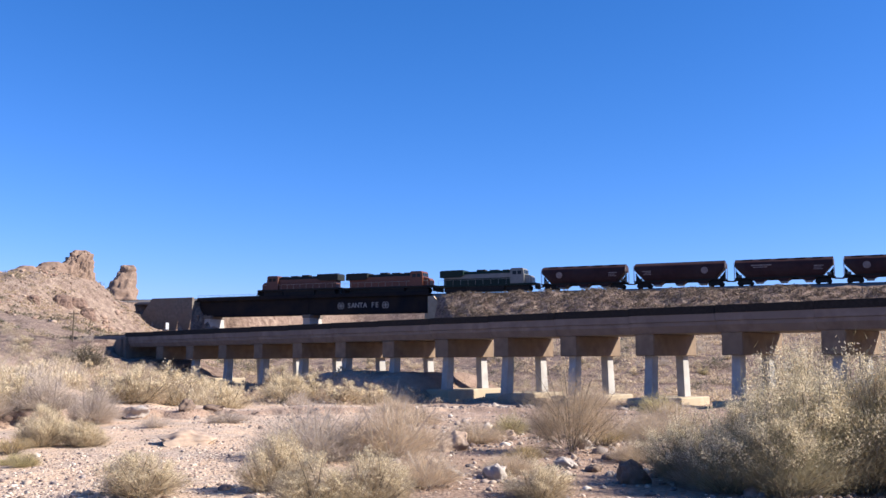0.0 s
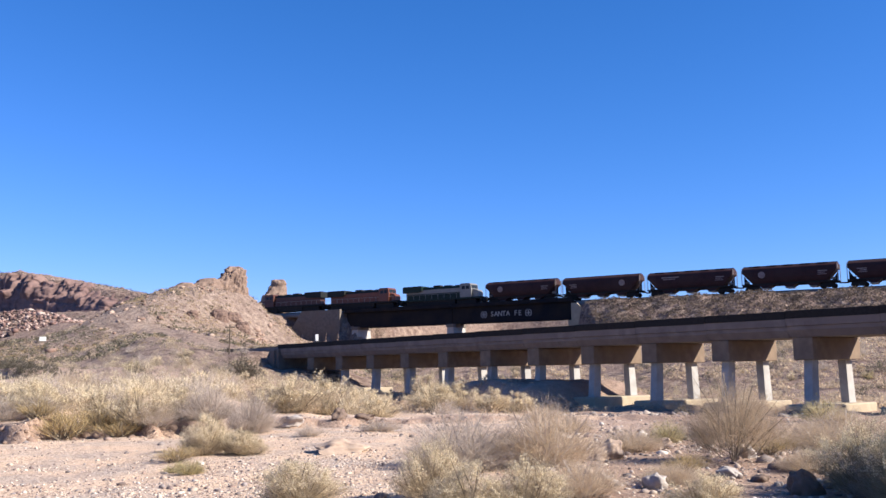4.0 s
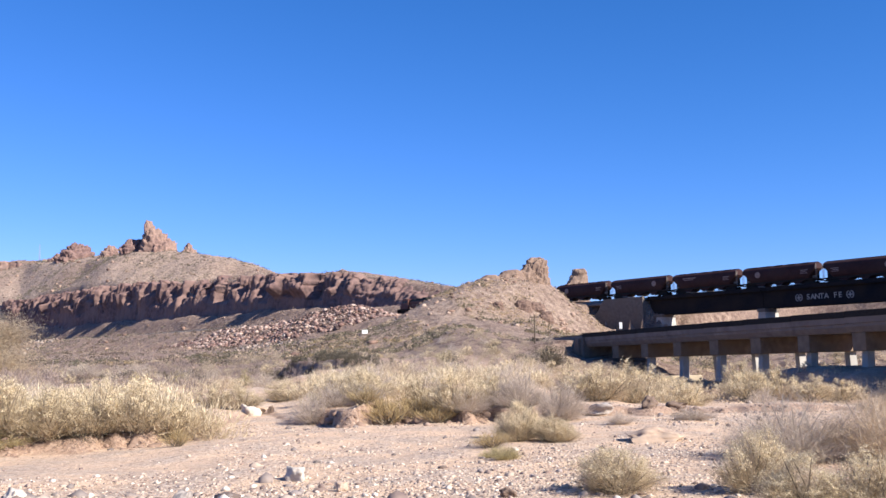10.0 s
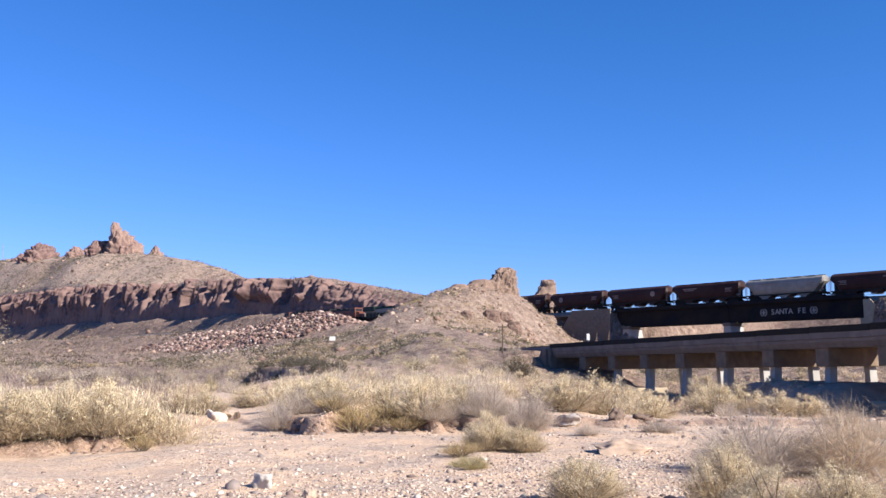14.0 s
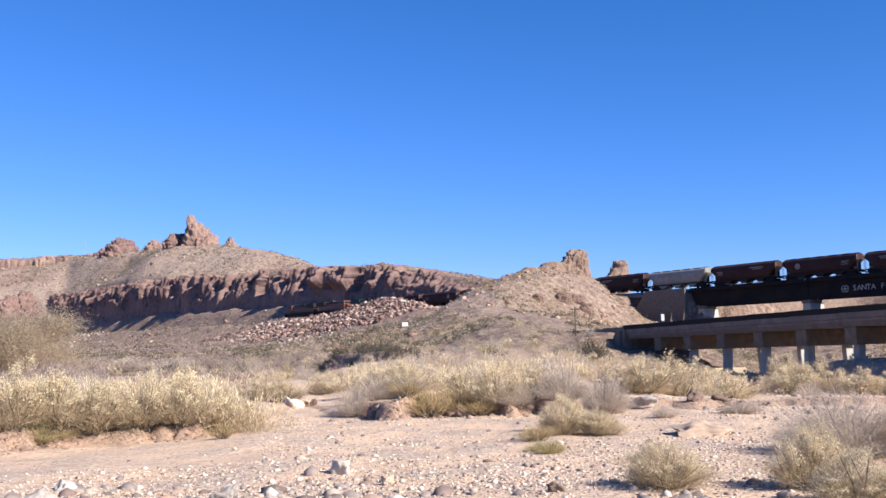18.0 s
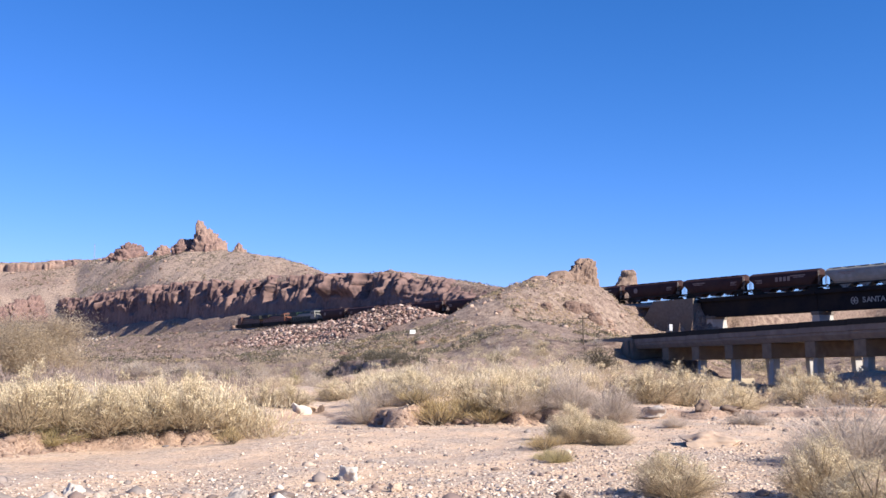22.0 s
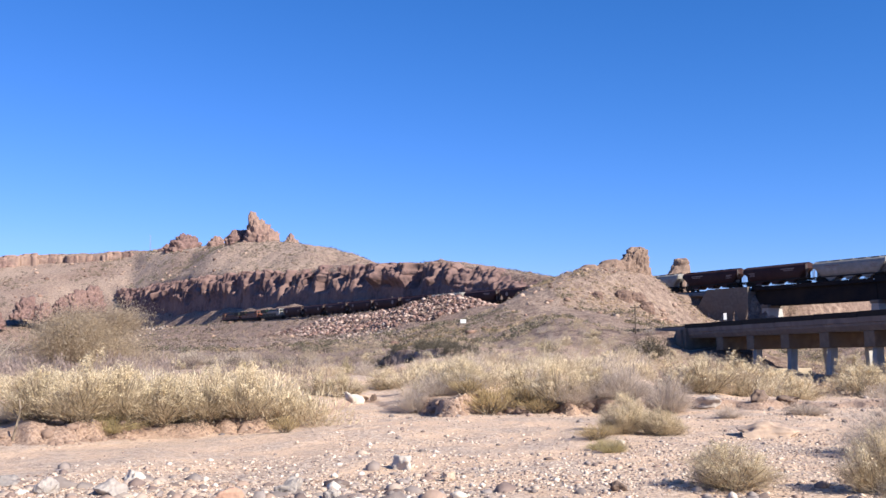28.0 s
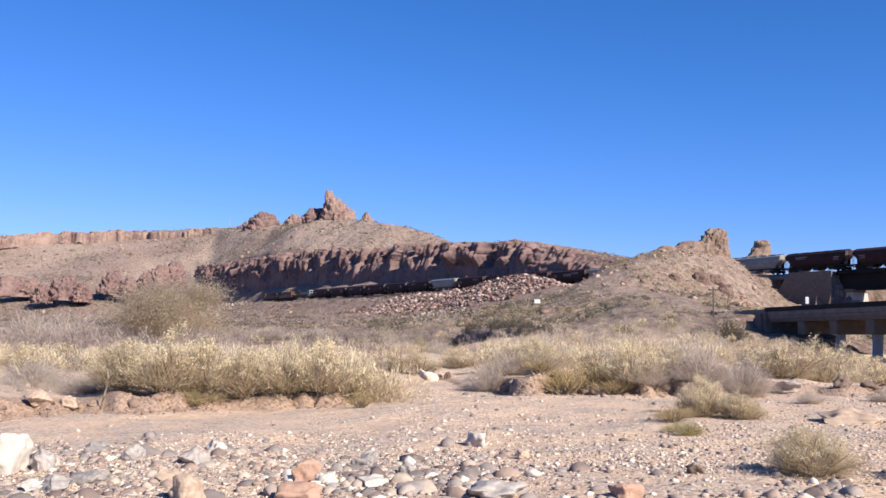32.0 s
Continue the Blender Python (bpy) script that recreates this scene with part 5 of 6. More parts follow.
while len(heap) < 6000:
    v = rnd.uniform(168, 284)
    inner = float(np.interp(v, [168, 225, 256, 284], [5.5, 6.5, 13, 25]))
    outer = float(np.interp(v, [168, 180, 200, 284], [10, 22, 31, 33]))
    u = -rnd.uniform(inner, outer)
    if vnoise(v / 9, u / 9, 85) < -0.34 + 0.02 * (outer + u < 4):
        continue
    px, py, hd = on_track(v)
    heap.append((float(px + u * math.cos(hd)), float(py + u * math.sin(hd)), min(1.1, 0.43 * math.exp(rnd.gauss(0.05, 0.4)))))
scatter("riprap", with_z(heap), SMALL, M_RIPRAP, "heap of broken reddish rock below the railway", "rubble", seed=6, sink=0.2)
fringe = [(*polar(rnd, 35.8, 40.6, 284, 297), rnd.uniform(0.35, 0.9)) for _ in range(150)]
scatter("fringe_rubble", with_z(fringe), SMALL, M_STONES, "row of pale stones below the rubble heap", "rubble", seed=16)
spill = [(*polar(rnd, 48.7, 51.4, 505, 560), rnd.uniform(0.6, 2.0)) for _ in range(120)]
scatter("pale_rubble", with_z(spill), SMALL, M_STONES, "pale broken rock beside the railway", "rubble", seed=8)
rocks = []
while len(rocks) < 1500:
    x, y = rnd.gauss(-74, 26), rnd.gauss(176, 22)
    u, v = track_uv(x, y)
    if abs(float(u)) < 5 or math.hypot(x, y) < 120:
        continue
    rocks.append((x, y, min(1.5, 0.2 * math.exp(rnd.gauss(0, 0.65)))))
for _ in range(320):  # broken edge of the hill above the abutment
    x, y = polar(rnd, 16.9, 19.9, 164, 189)
    if float(track_uv(x, y)[0]) < -4.5:
        rocks.append((x, y, min(1.3, 0.36 * math.exp(rnd.gauss(0, 0.5)))))
scatter("hill_rocks", with_z(rocks), SMALL, M_HILLROCK, "brown rocks strewn over the near hill", "rocks", seed=7)
far = []
while len(far) < 2600:
    x, y = polar(rnd, 24, 66, 130, 800)
    u, v = track_uv(x, y)
    if abs(float(u)) < 6:
        continue
    far.append((x, y, min(2.4, 0.0011 * math.hypot(x, y) * math.exp(rnd.gauss(0, 0.5)))))
scatter("slope_rocks", with_z(far), SMALL, M_HILLROCK, "reddish rocks strewn over the far slopes", "rocks", seed=9)


# ---- plants ----
def strips(bases, ways, lengths, widths, rnd, bend=0.0):
    """Narrow tapering blades, two quads each when they bend."""
    n = len(bases)
    side = np.cross(ways, rnd.normal(size=(n, 3)))
    side /= np.linalg.norm(side, axis=1)[:, None] + 1e-9
    w = widths[:, None] / 2
    mid = bases + ways * lengths[:, None] * 0.5
    tip = bases + ways * lengths[:, None]
    if bend:
        tip = tip + rnd.normal(size=(n, 3)) * lengths[:, None] * bend
    co = np.stack([bases - side * w * 0.7, bases + side * w * 0.7, mid + side * w, mid - side * w, tip + side * w * 0.35, tip - side * w * 0.35], 1)
    k = np.arange(n)[:, None] * 6
    faces = np.concatenate([k + np.array([[0, 1, 2, 3]]), k + np.array([[3, 2, 4, 5]])])
    return co.reshape(-1, 3), faces


def unit(v):
    return v / (np.linalg.norm(v, axis=-1, keepdims=True) + 1e-9)


M_STEM = mat("grey brown stems", (0.24, 0.19, 0.135), (0.15, 0.115, 0.08), scale=8, bump=0)
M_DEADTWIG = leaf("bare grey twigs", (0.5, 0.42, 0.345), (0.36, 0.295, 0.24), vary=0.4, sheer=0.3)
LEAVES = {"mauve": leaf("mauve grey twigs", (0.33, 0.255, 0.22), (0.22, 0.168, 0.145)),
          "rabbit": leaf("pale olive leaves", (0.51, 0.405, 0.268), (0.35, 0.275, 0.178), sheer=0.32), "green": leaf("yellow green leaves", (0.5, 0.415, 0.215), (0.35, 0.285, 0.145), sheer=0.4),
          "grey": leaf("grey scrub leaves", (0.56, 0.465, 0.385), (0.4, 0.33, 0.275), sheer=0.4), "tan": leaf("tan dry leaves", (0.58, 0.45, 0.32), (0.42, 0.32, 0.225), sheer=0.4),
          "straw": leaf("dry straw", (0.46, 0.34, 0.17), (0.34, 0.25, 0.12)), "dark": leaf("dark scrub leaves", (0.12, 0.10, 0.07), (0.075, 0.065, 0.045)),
          # grey-green leaves of the tall near rabbitbrush have its shade darkened into them
          "bank": leaf("dry brown brush", (0.125, 0.09, 0.068), (0.07, 0.052, 0.04), sheer=0.2), "broom": leaf("grey green leaves darkened for shade", (0.33, 0.285, 0.18), (0.2, 0.172, 0.108), sheer=0.3), "olive": leaf("dull olive scrub leaves", (0.165, 0.145, 0.095), (0.095, 0.083, 0.055), sheer=0.2), "willow": leaf("thin tan willow leaves", (0.5, 0.38, 0.26), (0.38, 0.28, 0.18), sheer=0.42), "mesquite": leaf("dull olive brown leaves", (0.5, 0.4, 0.285), (0.37, 0.295, 0.21), sheer=0.5)}
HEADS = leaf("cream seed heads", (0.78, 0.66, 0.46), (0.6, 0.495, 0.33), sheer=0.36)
LOOK = {"rabbit": ("rabbitbrush", "pale olive rabbitbrush topped with cream seed heads", "bush"), "green": ("bush", "low yellow-green desert bush", "bush"), "broom": ("broom_bush", "tall grey-green rabbitbrush with cream seed fluff, leaves darkened for its shade", "bush"),
        "grey": ("bush", "leafless grey twiggy desert scrub", "bush"), "tan": ("bush", "dry tan twiggy bush", "bush"), "straw": ("grass_tuft", "dry golden grass tuft on the bank", "grass"),
        "dark": ("bush", "dark dense scrub on the slope", "bush"), "willow": ("sapling", "thin bare tan willow sapling in the creek bed", "tree"),
        "mesquite": ("mesquite_tree", "rounded dull olive mesquite tree", "tree")}
bush_proto = {}


def make_bush(kind, seed, density=1.0):
    """A bush one metre high and one across, of stems, leaves and seed heads."""
    rnd = np.random.RandomState(seed)
    name, label, category = LOOK[kind]
    thing = new(name)
    stems = int({"straw": 60, "willow": 110}.get(kind, 64) * (0.5 + 0.5 * density))
    phi, cosr = rnd.uniform(0, 2 * math.pi, stems), rnd.uniform(0, 1, stems) ** 0.6
    up = {"straw": 0.85, "willow": 0.5}.get(kind, 0.35)
    ways = unit(np.stack([np.cos(phi) * cosr * (1.15 - up * 0.7), np.sin(phi) * cosr * (1.15 - up * 0.7), np.full(stems, 0.62) + 0.5 * (1 - cosr)], 1))
    bumps = 0.78 + 0.3 * np.array([noise.noise(Vector((math.cos(p) * 1.3 + seed, math.sin(p) * 1.3, c * 2))) + 0.4 for p, c in zip(phi, cosr)])
    reach = bumps / np.sqrt((ways[:, 0] ** 2 + ways[:, 1] ** 2) / 0.25 + ways[:, 2] ** 2)
    reach *= rnd.uniform(0.78, 0.97, stems)
    base = np.stack([rnd.normal(0, 0.045, stems), rnd.normal(0, 0.045, stems), np.full(stems, -0.05)], 1)
    if kind == "willow":  # twigs spring from the limbs, not the ground
        start = rnd.uniform(0.2, 0.6, stems)
        base = base + ways * (reach * start)[:, None]
        reach = reach * (1 - start)
        ways = unit(ways + rnd.normal(0, 0.3, (stems, 3)))
    co, fa = strips(base, ways, reach, np.full(stems, 0.006 if kind == "willow" else 0.016 / max(1.0, density * 0.6)), rnd, 0.04)
    if kind == "mesquite":
        co, fa = co[:150], fa[(fa < 150).all(1)]
    st = sheet("branchwork", co, fa, M_STEM if kind not in ("grey", "tan") else M_DEADTWIG)
    st.parent = thing
    st["kind"] = "stuff"
    # twigs and leaves along the stems
    count = int({"rabbit": 4600, "broom": 5200, "green": 4200, "grey": 5000, "tan": 5000, "straw": 500, "dark": 3400, "willow": 9500, "mesquite": 13000}[kind] * density * (1.9 if density > 2 else 1))
    k = rnd.randint(0, stems, count)
    f = rnd.uniform(0.12 if kind in ("dark", "mesquite", "green") else 0.3, 1.0, count) ** 0.75
    p = base[k] + ways[k] * (reach[k] * f)[:, None] + rnd.normal(0, 0.075 if kind == "mesquite" else 0.045, (count, 3)) * (0.5 + f)[:, None]
    if kind == "mesquite":  # soft rounded clumps over the limbs
        mids = np.stack([rnd.uniform(-0.36, 0.36, 26), rnd.uniform(-0.36, 0.36, 26), rnd.uniform(0.18, 0.8, 26)], 1)
        mids[:, :2] *= np.sqrt(np.clip(1.08 - mids[:, 2:] ** 2, 0.1, 1))
        p = mids[rnd.randint(0, 26, count)] + rnd.normal(0, 0.105, (count, 3))
    p[:, 2] = np.maximum(p[:, 2], 0.01)
    jit = {"rabbit": 0.55, "broom": 0.5, "grey": 0.65, "tan": 0.6, "mesquite": 1.0, "dark": 0.8, "straw": 0.25, "willow": 0.9}.get(kind, 0.45)
    w = unit(ways[k] + rnd.normal(0, jit, (count, 3)) + np.array([0, 0, 0.25]))
    long = rnd.uniform(0.06, 0.15, count) * {"straw": 2.2, "grey": 1.25, "tan": 1.25, "willow": 0.62, "mesquite": 0.3}.get(kind, 0.9)
    wide = rnd.uniform(0.005, 0.010, count) * {"grey": 0.65, "tan": 0.7, "willow": 0.5, "mesquite": 1.35, "dark": 1.6, "green": 1.3, "rabbit": 1.1, "broom": 1.1}.get(kind, 1.0) / math.sqrt(density)
    if density > 2 and kind != "mesquite":
        long, wide = long * 0.55, wide * 0.62
    co, fa = strips(p, w, long, wide, rnd, 0.12)
    if kind != "straw":  # one face will do
        co, fa = co.reshape(-1, 6, 3)[:, [0, 1, 4]].reshape(-1, 3), np.arange(len(p) * 3).reshape(-1, 3)
    lf = sheet("foliage", co, fa, LEAVES[kind])
    lf.parent = thing
    lf["kind"] = "stuff"
    if kind in ("rabbit", "broom"):
        n = int((5500 if kind == "rabbit" else 3400) * density * (1.5 if density > 2 else 1))
        k = rnd.randint(0, stems, n)
        f = rnd.uniform(0.88, 1.06, n)
        p = base[k] + ways[k] * (reach[k] * f)[:, None] + rnd.normal(0, 0.027, (n, 3))
        keep = p[:, 2] > 0.3 + 0.2 * rnd.uniform(size=n)
        p = p[keep]
        n = len(p)
        co, fa = strips(p, unit(rnd.normal(0, 1, (n, 3)) + np.array([0, 0, 1.0])), rnd.uniform(0.02, 0.036, n) / density ** 0.5, rnd.uniform(0.014, 0.024, n) / density ** 0.5, rnd, 0.1)
        co, fa = co.reshape(-1, 6, 3)[:, [0, 1, 4]].reshape(-1, 3), np.arange(n * 3).reshape(-1, 3)
        hd = sheet("seed_fluff", co, fa, HEADS)
        hd.parent = thing
        hd["kind"] = "stuff"
    if kind in ("willow", "mesquite"):
        r = random.Random(seed)
        for q in range(7):
            bm = bmesh.new()
            a = q * 0.9 + r.uniform(-0.3, 0.3)
            lean = r.uniform(0.06, 0.3)
            mid = Vector((math.cos(a) * lean * 0.5, math.sin(a) * lean * 0.5, 0.38))
            end = Vector((math.cos(a) * lean * 1.1, math.sin(a) * lean * 1.1, r.uniform(0.6, 0.9)))
            thick = 0.28 if kind == "willow" else 1.0
            tube(bm, (0, 0, -0.05), mid, 0.018 * thick, 0.011 * thick, 6)
            tube(bm, mid, end, 0.011 * thick, 0.004, 5)
            part("limb", bm, M_STEM, thing)
    return tagged(thing, label, category)


def bush(kind, variant, m, density=1.0, group=""):
    key = (kind, variant, density)
    if key not in bush_proto:
        ob = bush_proto[key] = make_bush(kind, 7 * variant + 3 + ord(kind[0]), density)
        ob.matrix_world = m
    else:
        ob = copy_thing(bush_proto[key], Matrix())
        ob.matrix_world = m
    return tagged(ob, group=group) if group else ob


def plant_row(kind, rows):
    """Single plants: x, y, height, width."""
    for k, (x, y, h, w) in enumerate(rows):
        m = Matrix.Translation((x, y, ground_z(x, y) - 0.02)) @ Matrix.Rotation(2.4 * k + 0.5, 4, "Z") @ Matrix.Diagonal((w * 1.3, w * 1.3, h * 1.1, 1))
        d = math.hypot(x, y)
        bush(kind, k % 3, m, 3.0 if d < 14 and h > 0.9 or kind == "mesquite" else 2.0 if d < 20 else 1.3 if d < 26 else 1.0 if d < 45 else 0.8, "bushes of the wash")


# rabbitbrush stand whose leaf colour carries its own shade
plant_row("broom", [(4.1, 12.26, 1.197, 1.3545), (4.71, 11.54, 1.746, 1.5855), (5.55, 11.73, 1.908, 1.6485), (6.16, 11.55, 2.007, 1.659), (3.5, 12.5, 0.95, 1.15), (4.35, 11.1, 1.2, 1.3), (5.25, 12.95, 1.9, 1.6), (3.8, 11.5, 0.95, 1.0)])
plant_row("rabbit", [(-6.4, 62.5, 1.6, 2.6), (-10.0, 63.0, 2.0, 3.0), (-4.9, 66.0, 1.5, 2.4), (-11.4, 66.0, 1.8, 2.6), (-9.0, 40.2, 1.3, 2.0), (-3.24, 10.89, 0.59, 1.01),
             (-7.4, 18.05, 0.77, 1), (-6.53, 17.67, 0.52, 0.79), (-10.96, 34.86, 1.41, 2.42), (-11.66, 42.37, 2.03, 2.77), (-13.54, 56.68, 1.89, 2.69),
             (-12.48, 75.23, 2.74, 2.92), (-8.43, 64.93, 1.92, 3.21), (-17.84, 12.25, 1.23, 1.35), (-16.67, 12.38, 1.35, 1.48), (-16.44, 13.22, 1.3, 1.44),
             (-16, 13.93, 1.18, 1.44), (-15.46, 14.58, 1.13, 1.32), (-14.99, 15.32, 1.17, 1.33), (-14.82, 16.18, 0.88, 0.91), (-29.26, 16.21, 1.03, 2.18)])
plant_row("rabbit", [(-14.3, 23.4, 0.8, 1.2), (-14.8, 24.3, 1.0, 1.4), (-37.36, 22.58, 1.14, 2.59), (-21.58, 25.45, 0.89, 1.29), (-20.71, 25.93, 0.95, 1.28), (-24.19, 33.15, 0.9, 1.83), (-16.22, 24.84, 1.02, 1.41),
             (-15.87, 25.77, 1.04, 1.35), (-12.84, 24.15, 1.17, 1.46), (-11.1, 22.69, 1.17, 1.42), (-10.59, 24, 1.03, 1.25), (-7.18, 17.52, 0.65, 0.79),
             (-6.36, 17.65, 0.47, 0.69), (1.38, 11.05, 0.4725, 0.801125), (-1.79, 11.33, 0.765, 0.825775), (-1.12, 10.16, 0.64125, 0.973675), (-0.59, 10.35, 0.68625, 0.949025)])
plant_row("grey", [(-14.9, 22.9, 0.75, 1.1), (-13.9, 23.0, 0.6, 0.9), (3.66, 12.12, 0.71, 0.92), (-1.79, 15.19, 1.023, 2.0115), (-6.35, 21.71, 0.37, 0.63), (-9.63, 23.84, 1.04, 1.31), (-8.38, 23.23, 1.08, 1.31),
             (-4.97, 23.04, 0.37, 1.03), (-22.46, 12.82, 0.8, 1.76), (-19.56, 12.58, 0.58, 1.58), (-18.98, 13.29, 0.49, 1.37), (-57.05, 32.17, 2.92, 5.06),
             (-76.92, 47.57, 3.33, 5.91), (-15.22, 22.15, 0.99, 1.04), (-10.66, 22.75, 0.72, 1.19), (-9.59, 23.46, 0.99, 1.54), (-8.33, 23.27, 0.94, 1.2),
             (-53.95, 54.57, 1.41, 3.65), (-66.59, 61.42, 1.51, 4.31)])
plant_row("willow", [(2.44, 16.21, 1.62, 1.45)])
plant_row("green", [(1.69, 20.19, 0.53, 0.86), (-6.41, 14.6, 0.21, 0.49), (-7.94, 89.94, 2.37, 3.78), (6.79, 29.02, 0.72, 1.56), (-16.27, 12.84, 0.47, 1.02),
             (-6.03, 14.17, 0.26, 0.46)])
plant_row("tan", [(1.2, 13.4, 0.35, 0.75), (3.3, 14.9, 0.4, 0.85), (0.9, 18.6, 0.5, 1.2), (4.4, 19.2, 0.6, 1.5), (3.1, 21.3, 0.55, 1.5), (5.6, 22.2, 0.7, 1.6), (-2.6, 20.4, 0.4, 1.1), (-0.4, 22.6, 0.45, 1.3), (-0.58, 15.34, 1.155, 1.5795), (0.04, 11.76, 0.572, 0.8235), (-1.33, 31.89, 0.54, 1.34), (5.86, 34.46, 0.84, 1.68)])
plant_row("straw", [(-13.4, 21.9, 0.45, 1.0), (-13.0, 22.3, 0.4, 0.9), (-12.1, 22.6, 0.55, 1.3), (-11.4, 22.2, 0.5, 1.2), (1.5, 14.6, 0.3, 0.7), (3.2, 17.4, 0.35, 0.8), (-13.5, 14.93, 0.38, 0.66), (-12.62, 21.84, 0.75, 1.42), (-7.14, 16.08, 0.31, 0.73)])
plant_row("mesquite", [(-68.25, 51.26, 5.58, 8.1693)])
plant_row("dark", [(-27.48, 73.7, 2.11, 3.74), (-53.94, 61.01, 1.45, 2.91), (-46.5, 73.5, 1.5, 3), (-51.5, 79, 1.2, 2.6)])
# scrub between the wash and the tracks
rnd = random.Random(23)
placed = 0
while placed < 220:
    az = rnd.uniform(-25, 65)
    d = 34 + 92 * rnd.random() ** 1.15
    a = math.radians(az)
    x, y = -d * math.sin(a), d * math.cos(a)
    if 35 < az < 39.5 and d < 60 or in_gully(x, y) or float(fbm(x, y, 22, 2, 91)) < -0.12:
        continue
    tu, tv = trestle_uv(x, y)
    if -2.5 < float(tu) < 8 or (az < 14 and d < 46):
        continue
    kind = rnd.choices(["rabbit", "grey", "green", "dark", "tan"], [5, 4, 1.2, 1.6, 1.5])[0]
    h = rnd.uniform(0.7, 1.5)
    w = h * rnd.uniform(1.1, 1.7)
    m = Matrix.Translation((x, y, ground_z(x, y) - 0.03)) @ Matrix.Rotation(rnd.uniform(0, 6), 4, "Z") @ Matrix.Diagonal((w, w, h, 1))
    bush(kind, rnd.randint(0, 1), m, 0.25, "scrub on the slope")
    placed += 1


r_b = random.Random(77)


def thicket(name, kind, places, label, seed, blades=210, tufts=30, fine=1.0):
    """Many low bushes in one mesh, of tufts over a dome; places: x, y, z, height."""
    r = np.random.RandomState(seed)
    shapes, tops = [], []
    n = blades * 2
    for k in range(6):
        phi, e = r.uniform(0, 6.283, tufts), np.arcsin(r.uniform(0.02, 1, tufts))
        rad = r.uniform(0.72, 1.0, tufts) * (0.85 + 0.4 * np.array([noise.noise(Vector((math.cos(q) * 1.6 + 9 * k, math.sin(q) * 1.6, w * 1.5))) for q, w in zip(phi, e)]))
        mids = np.stack([np.cos(phi) * np.cos(e) * 0.68, np.sin(phi) * np.cos(e) * 0.68, np.sin(e) * 0.82], 1) * rad[:, None]
        t = r.randint(0, tufts, n)
        deep = r.uniform(0.45, 1.0, n) ** 0.45
        p = mids[t] * deep[:, None] + r.normal(0, 0.05, (n, 3))
        p[:, 2] = np.maximum(p[:, 2], 0.0)
        w = unit(mids[t] + np.array([0, 0, 0.55]) + r.normal(0, 0.4, (n, 3)))
        co, _ = strips(p, w, r.uniform(0.08, 0.2, n) * fine ** 0.5, r.uniform(0.016, 0.034, n) * fine, r, 0.1)
        shapes.append(co.reshape(-1, 6, 3)[:, [0, 1, 4]].reshape(-1, 3))
        tops.append((deep > 0.86) & (p[:, 2] > 0.3) & (r.uniform(size=n) < 0.75))
    out, cream = [], []
    for x, y, z, h in places:
        s = np.array([h * r.uniform(0.9, 1.35)] * 2 + [h])
        k = r.randint(6)
        out.append((shapes[k] * s) @ turn_z(r.uniform(0, 6.3)).T + np.array([x, y, z - 0.04]))
        cream.append(tops[k])
    co = np.concatenate(out)
    ob = sheet(name, co, np.arange(len(co)).reshape(-1, 3), LEAVES[kind])
    if kind == "rabbit":  # cream seed heads over the olive leaves
        ob.data.materials.append(HEADS)
        ob.data.polygons.foreach_set("material_index", np.concatenate(cream).astype(np.int32))
    return tagged(ob, label, "scrub", kind="stuff")


def band(seed, n, az0, az1, d0, d1, h0, h1, thick=0.1):
    """Places for a thicket, clear of the wash road, the tracks and the trestle."""
    r = random.Random(seed)
    out = []
    while len(out) < n:
        az, d = r.uniform(az0, az1), r.uniform(d0, d1)
        a = math.radians(az)
        x, y = -d * math.sin(a), d * math.cos(a)
        tu, tv = trestle_uv(x, y)
        if 34.5 < az < 40 and d < 58 or in_gully(x, y) or -2.5 < float(tu) < 9 and float(tv) < 56 or float(fbm(x, y, 13, 2, seed)) + thick < r.uniform(-0.25, 0.25):
            continue
        out.append((x, y, r.uniform(h0, h1)))
    return with_z(out)


thicket("rabbitbrush_thicket", "rabbit", np.concatenate([band(51, 170, 12, 35, 26.5, 52, 0.7, 1.3), band(52, 150, 40, 55, 21.5, 44, 0.8, 1.3), band(62, 50, 53, 66, 30, 50, 0.8, 1.3), band(53, 40, 34, 42, 58, 75, 0.7, 1.1)]), "pale olive rabbitbrush growing thickly beside the wash", 51)
thicket("olive_thicket", "rabbit", band(54, 170, 14, 36, 42, 125, 0.6, 1.4), "olive and straw-coloured bushes at the foot of the near hill", 63, 130)
thicket("grey_thicket", "mauve", np.concatenate([band(66, 50, 16, 36, 42, 110, 0.6, 1.2), band(55, 300, 36, 65, 45, 150, 0.8, 1.8)]), "grey-mauve twiggy brush on the lower slope", 52, 150)
thicket("brown_thicket", "mesquite", np.concatenate([band(56, 130, 14, 36, 45, 125, 0.7, 1.5), band(57, 200, 36, 65, 50, 160, 0.8, 1.8)]), "dull olive brown brush on the lower slope", 53, 150)
thicket("dead_brush", "grey", band(63, 46, 53, 66, 22.2, 32, 0.45, 0.8, 0.25), "low tangled grey dead brush on the bank", 58, 330, 40, 0.5)
thicket("tall_twig_thicket", "mauve", band(60, 70, 49, 65, 46, 78, 1.3, 2.5, 0.15), "tall bare mauve twig thicket on the flat", 57, 170)
# brush along the gully bank, its dark leaf colour deepening the bank's shade
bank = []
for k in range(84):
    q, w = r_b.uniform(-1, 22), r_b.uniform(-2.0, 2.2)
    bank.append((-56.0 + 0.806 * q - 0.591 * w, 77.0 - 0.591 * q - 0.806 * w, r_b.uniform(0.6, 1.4)))
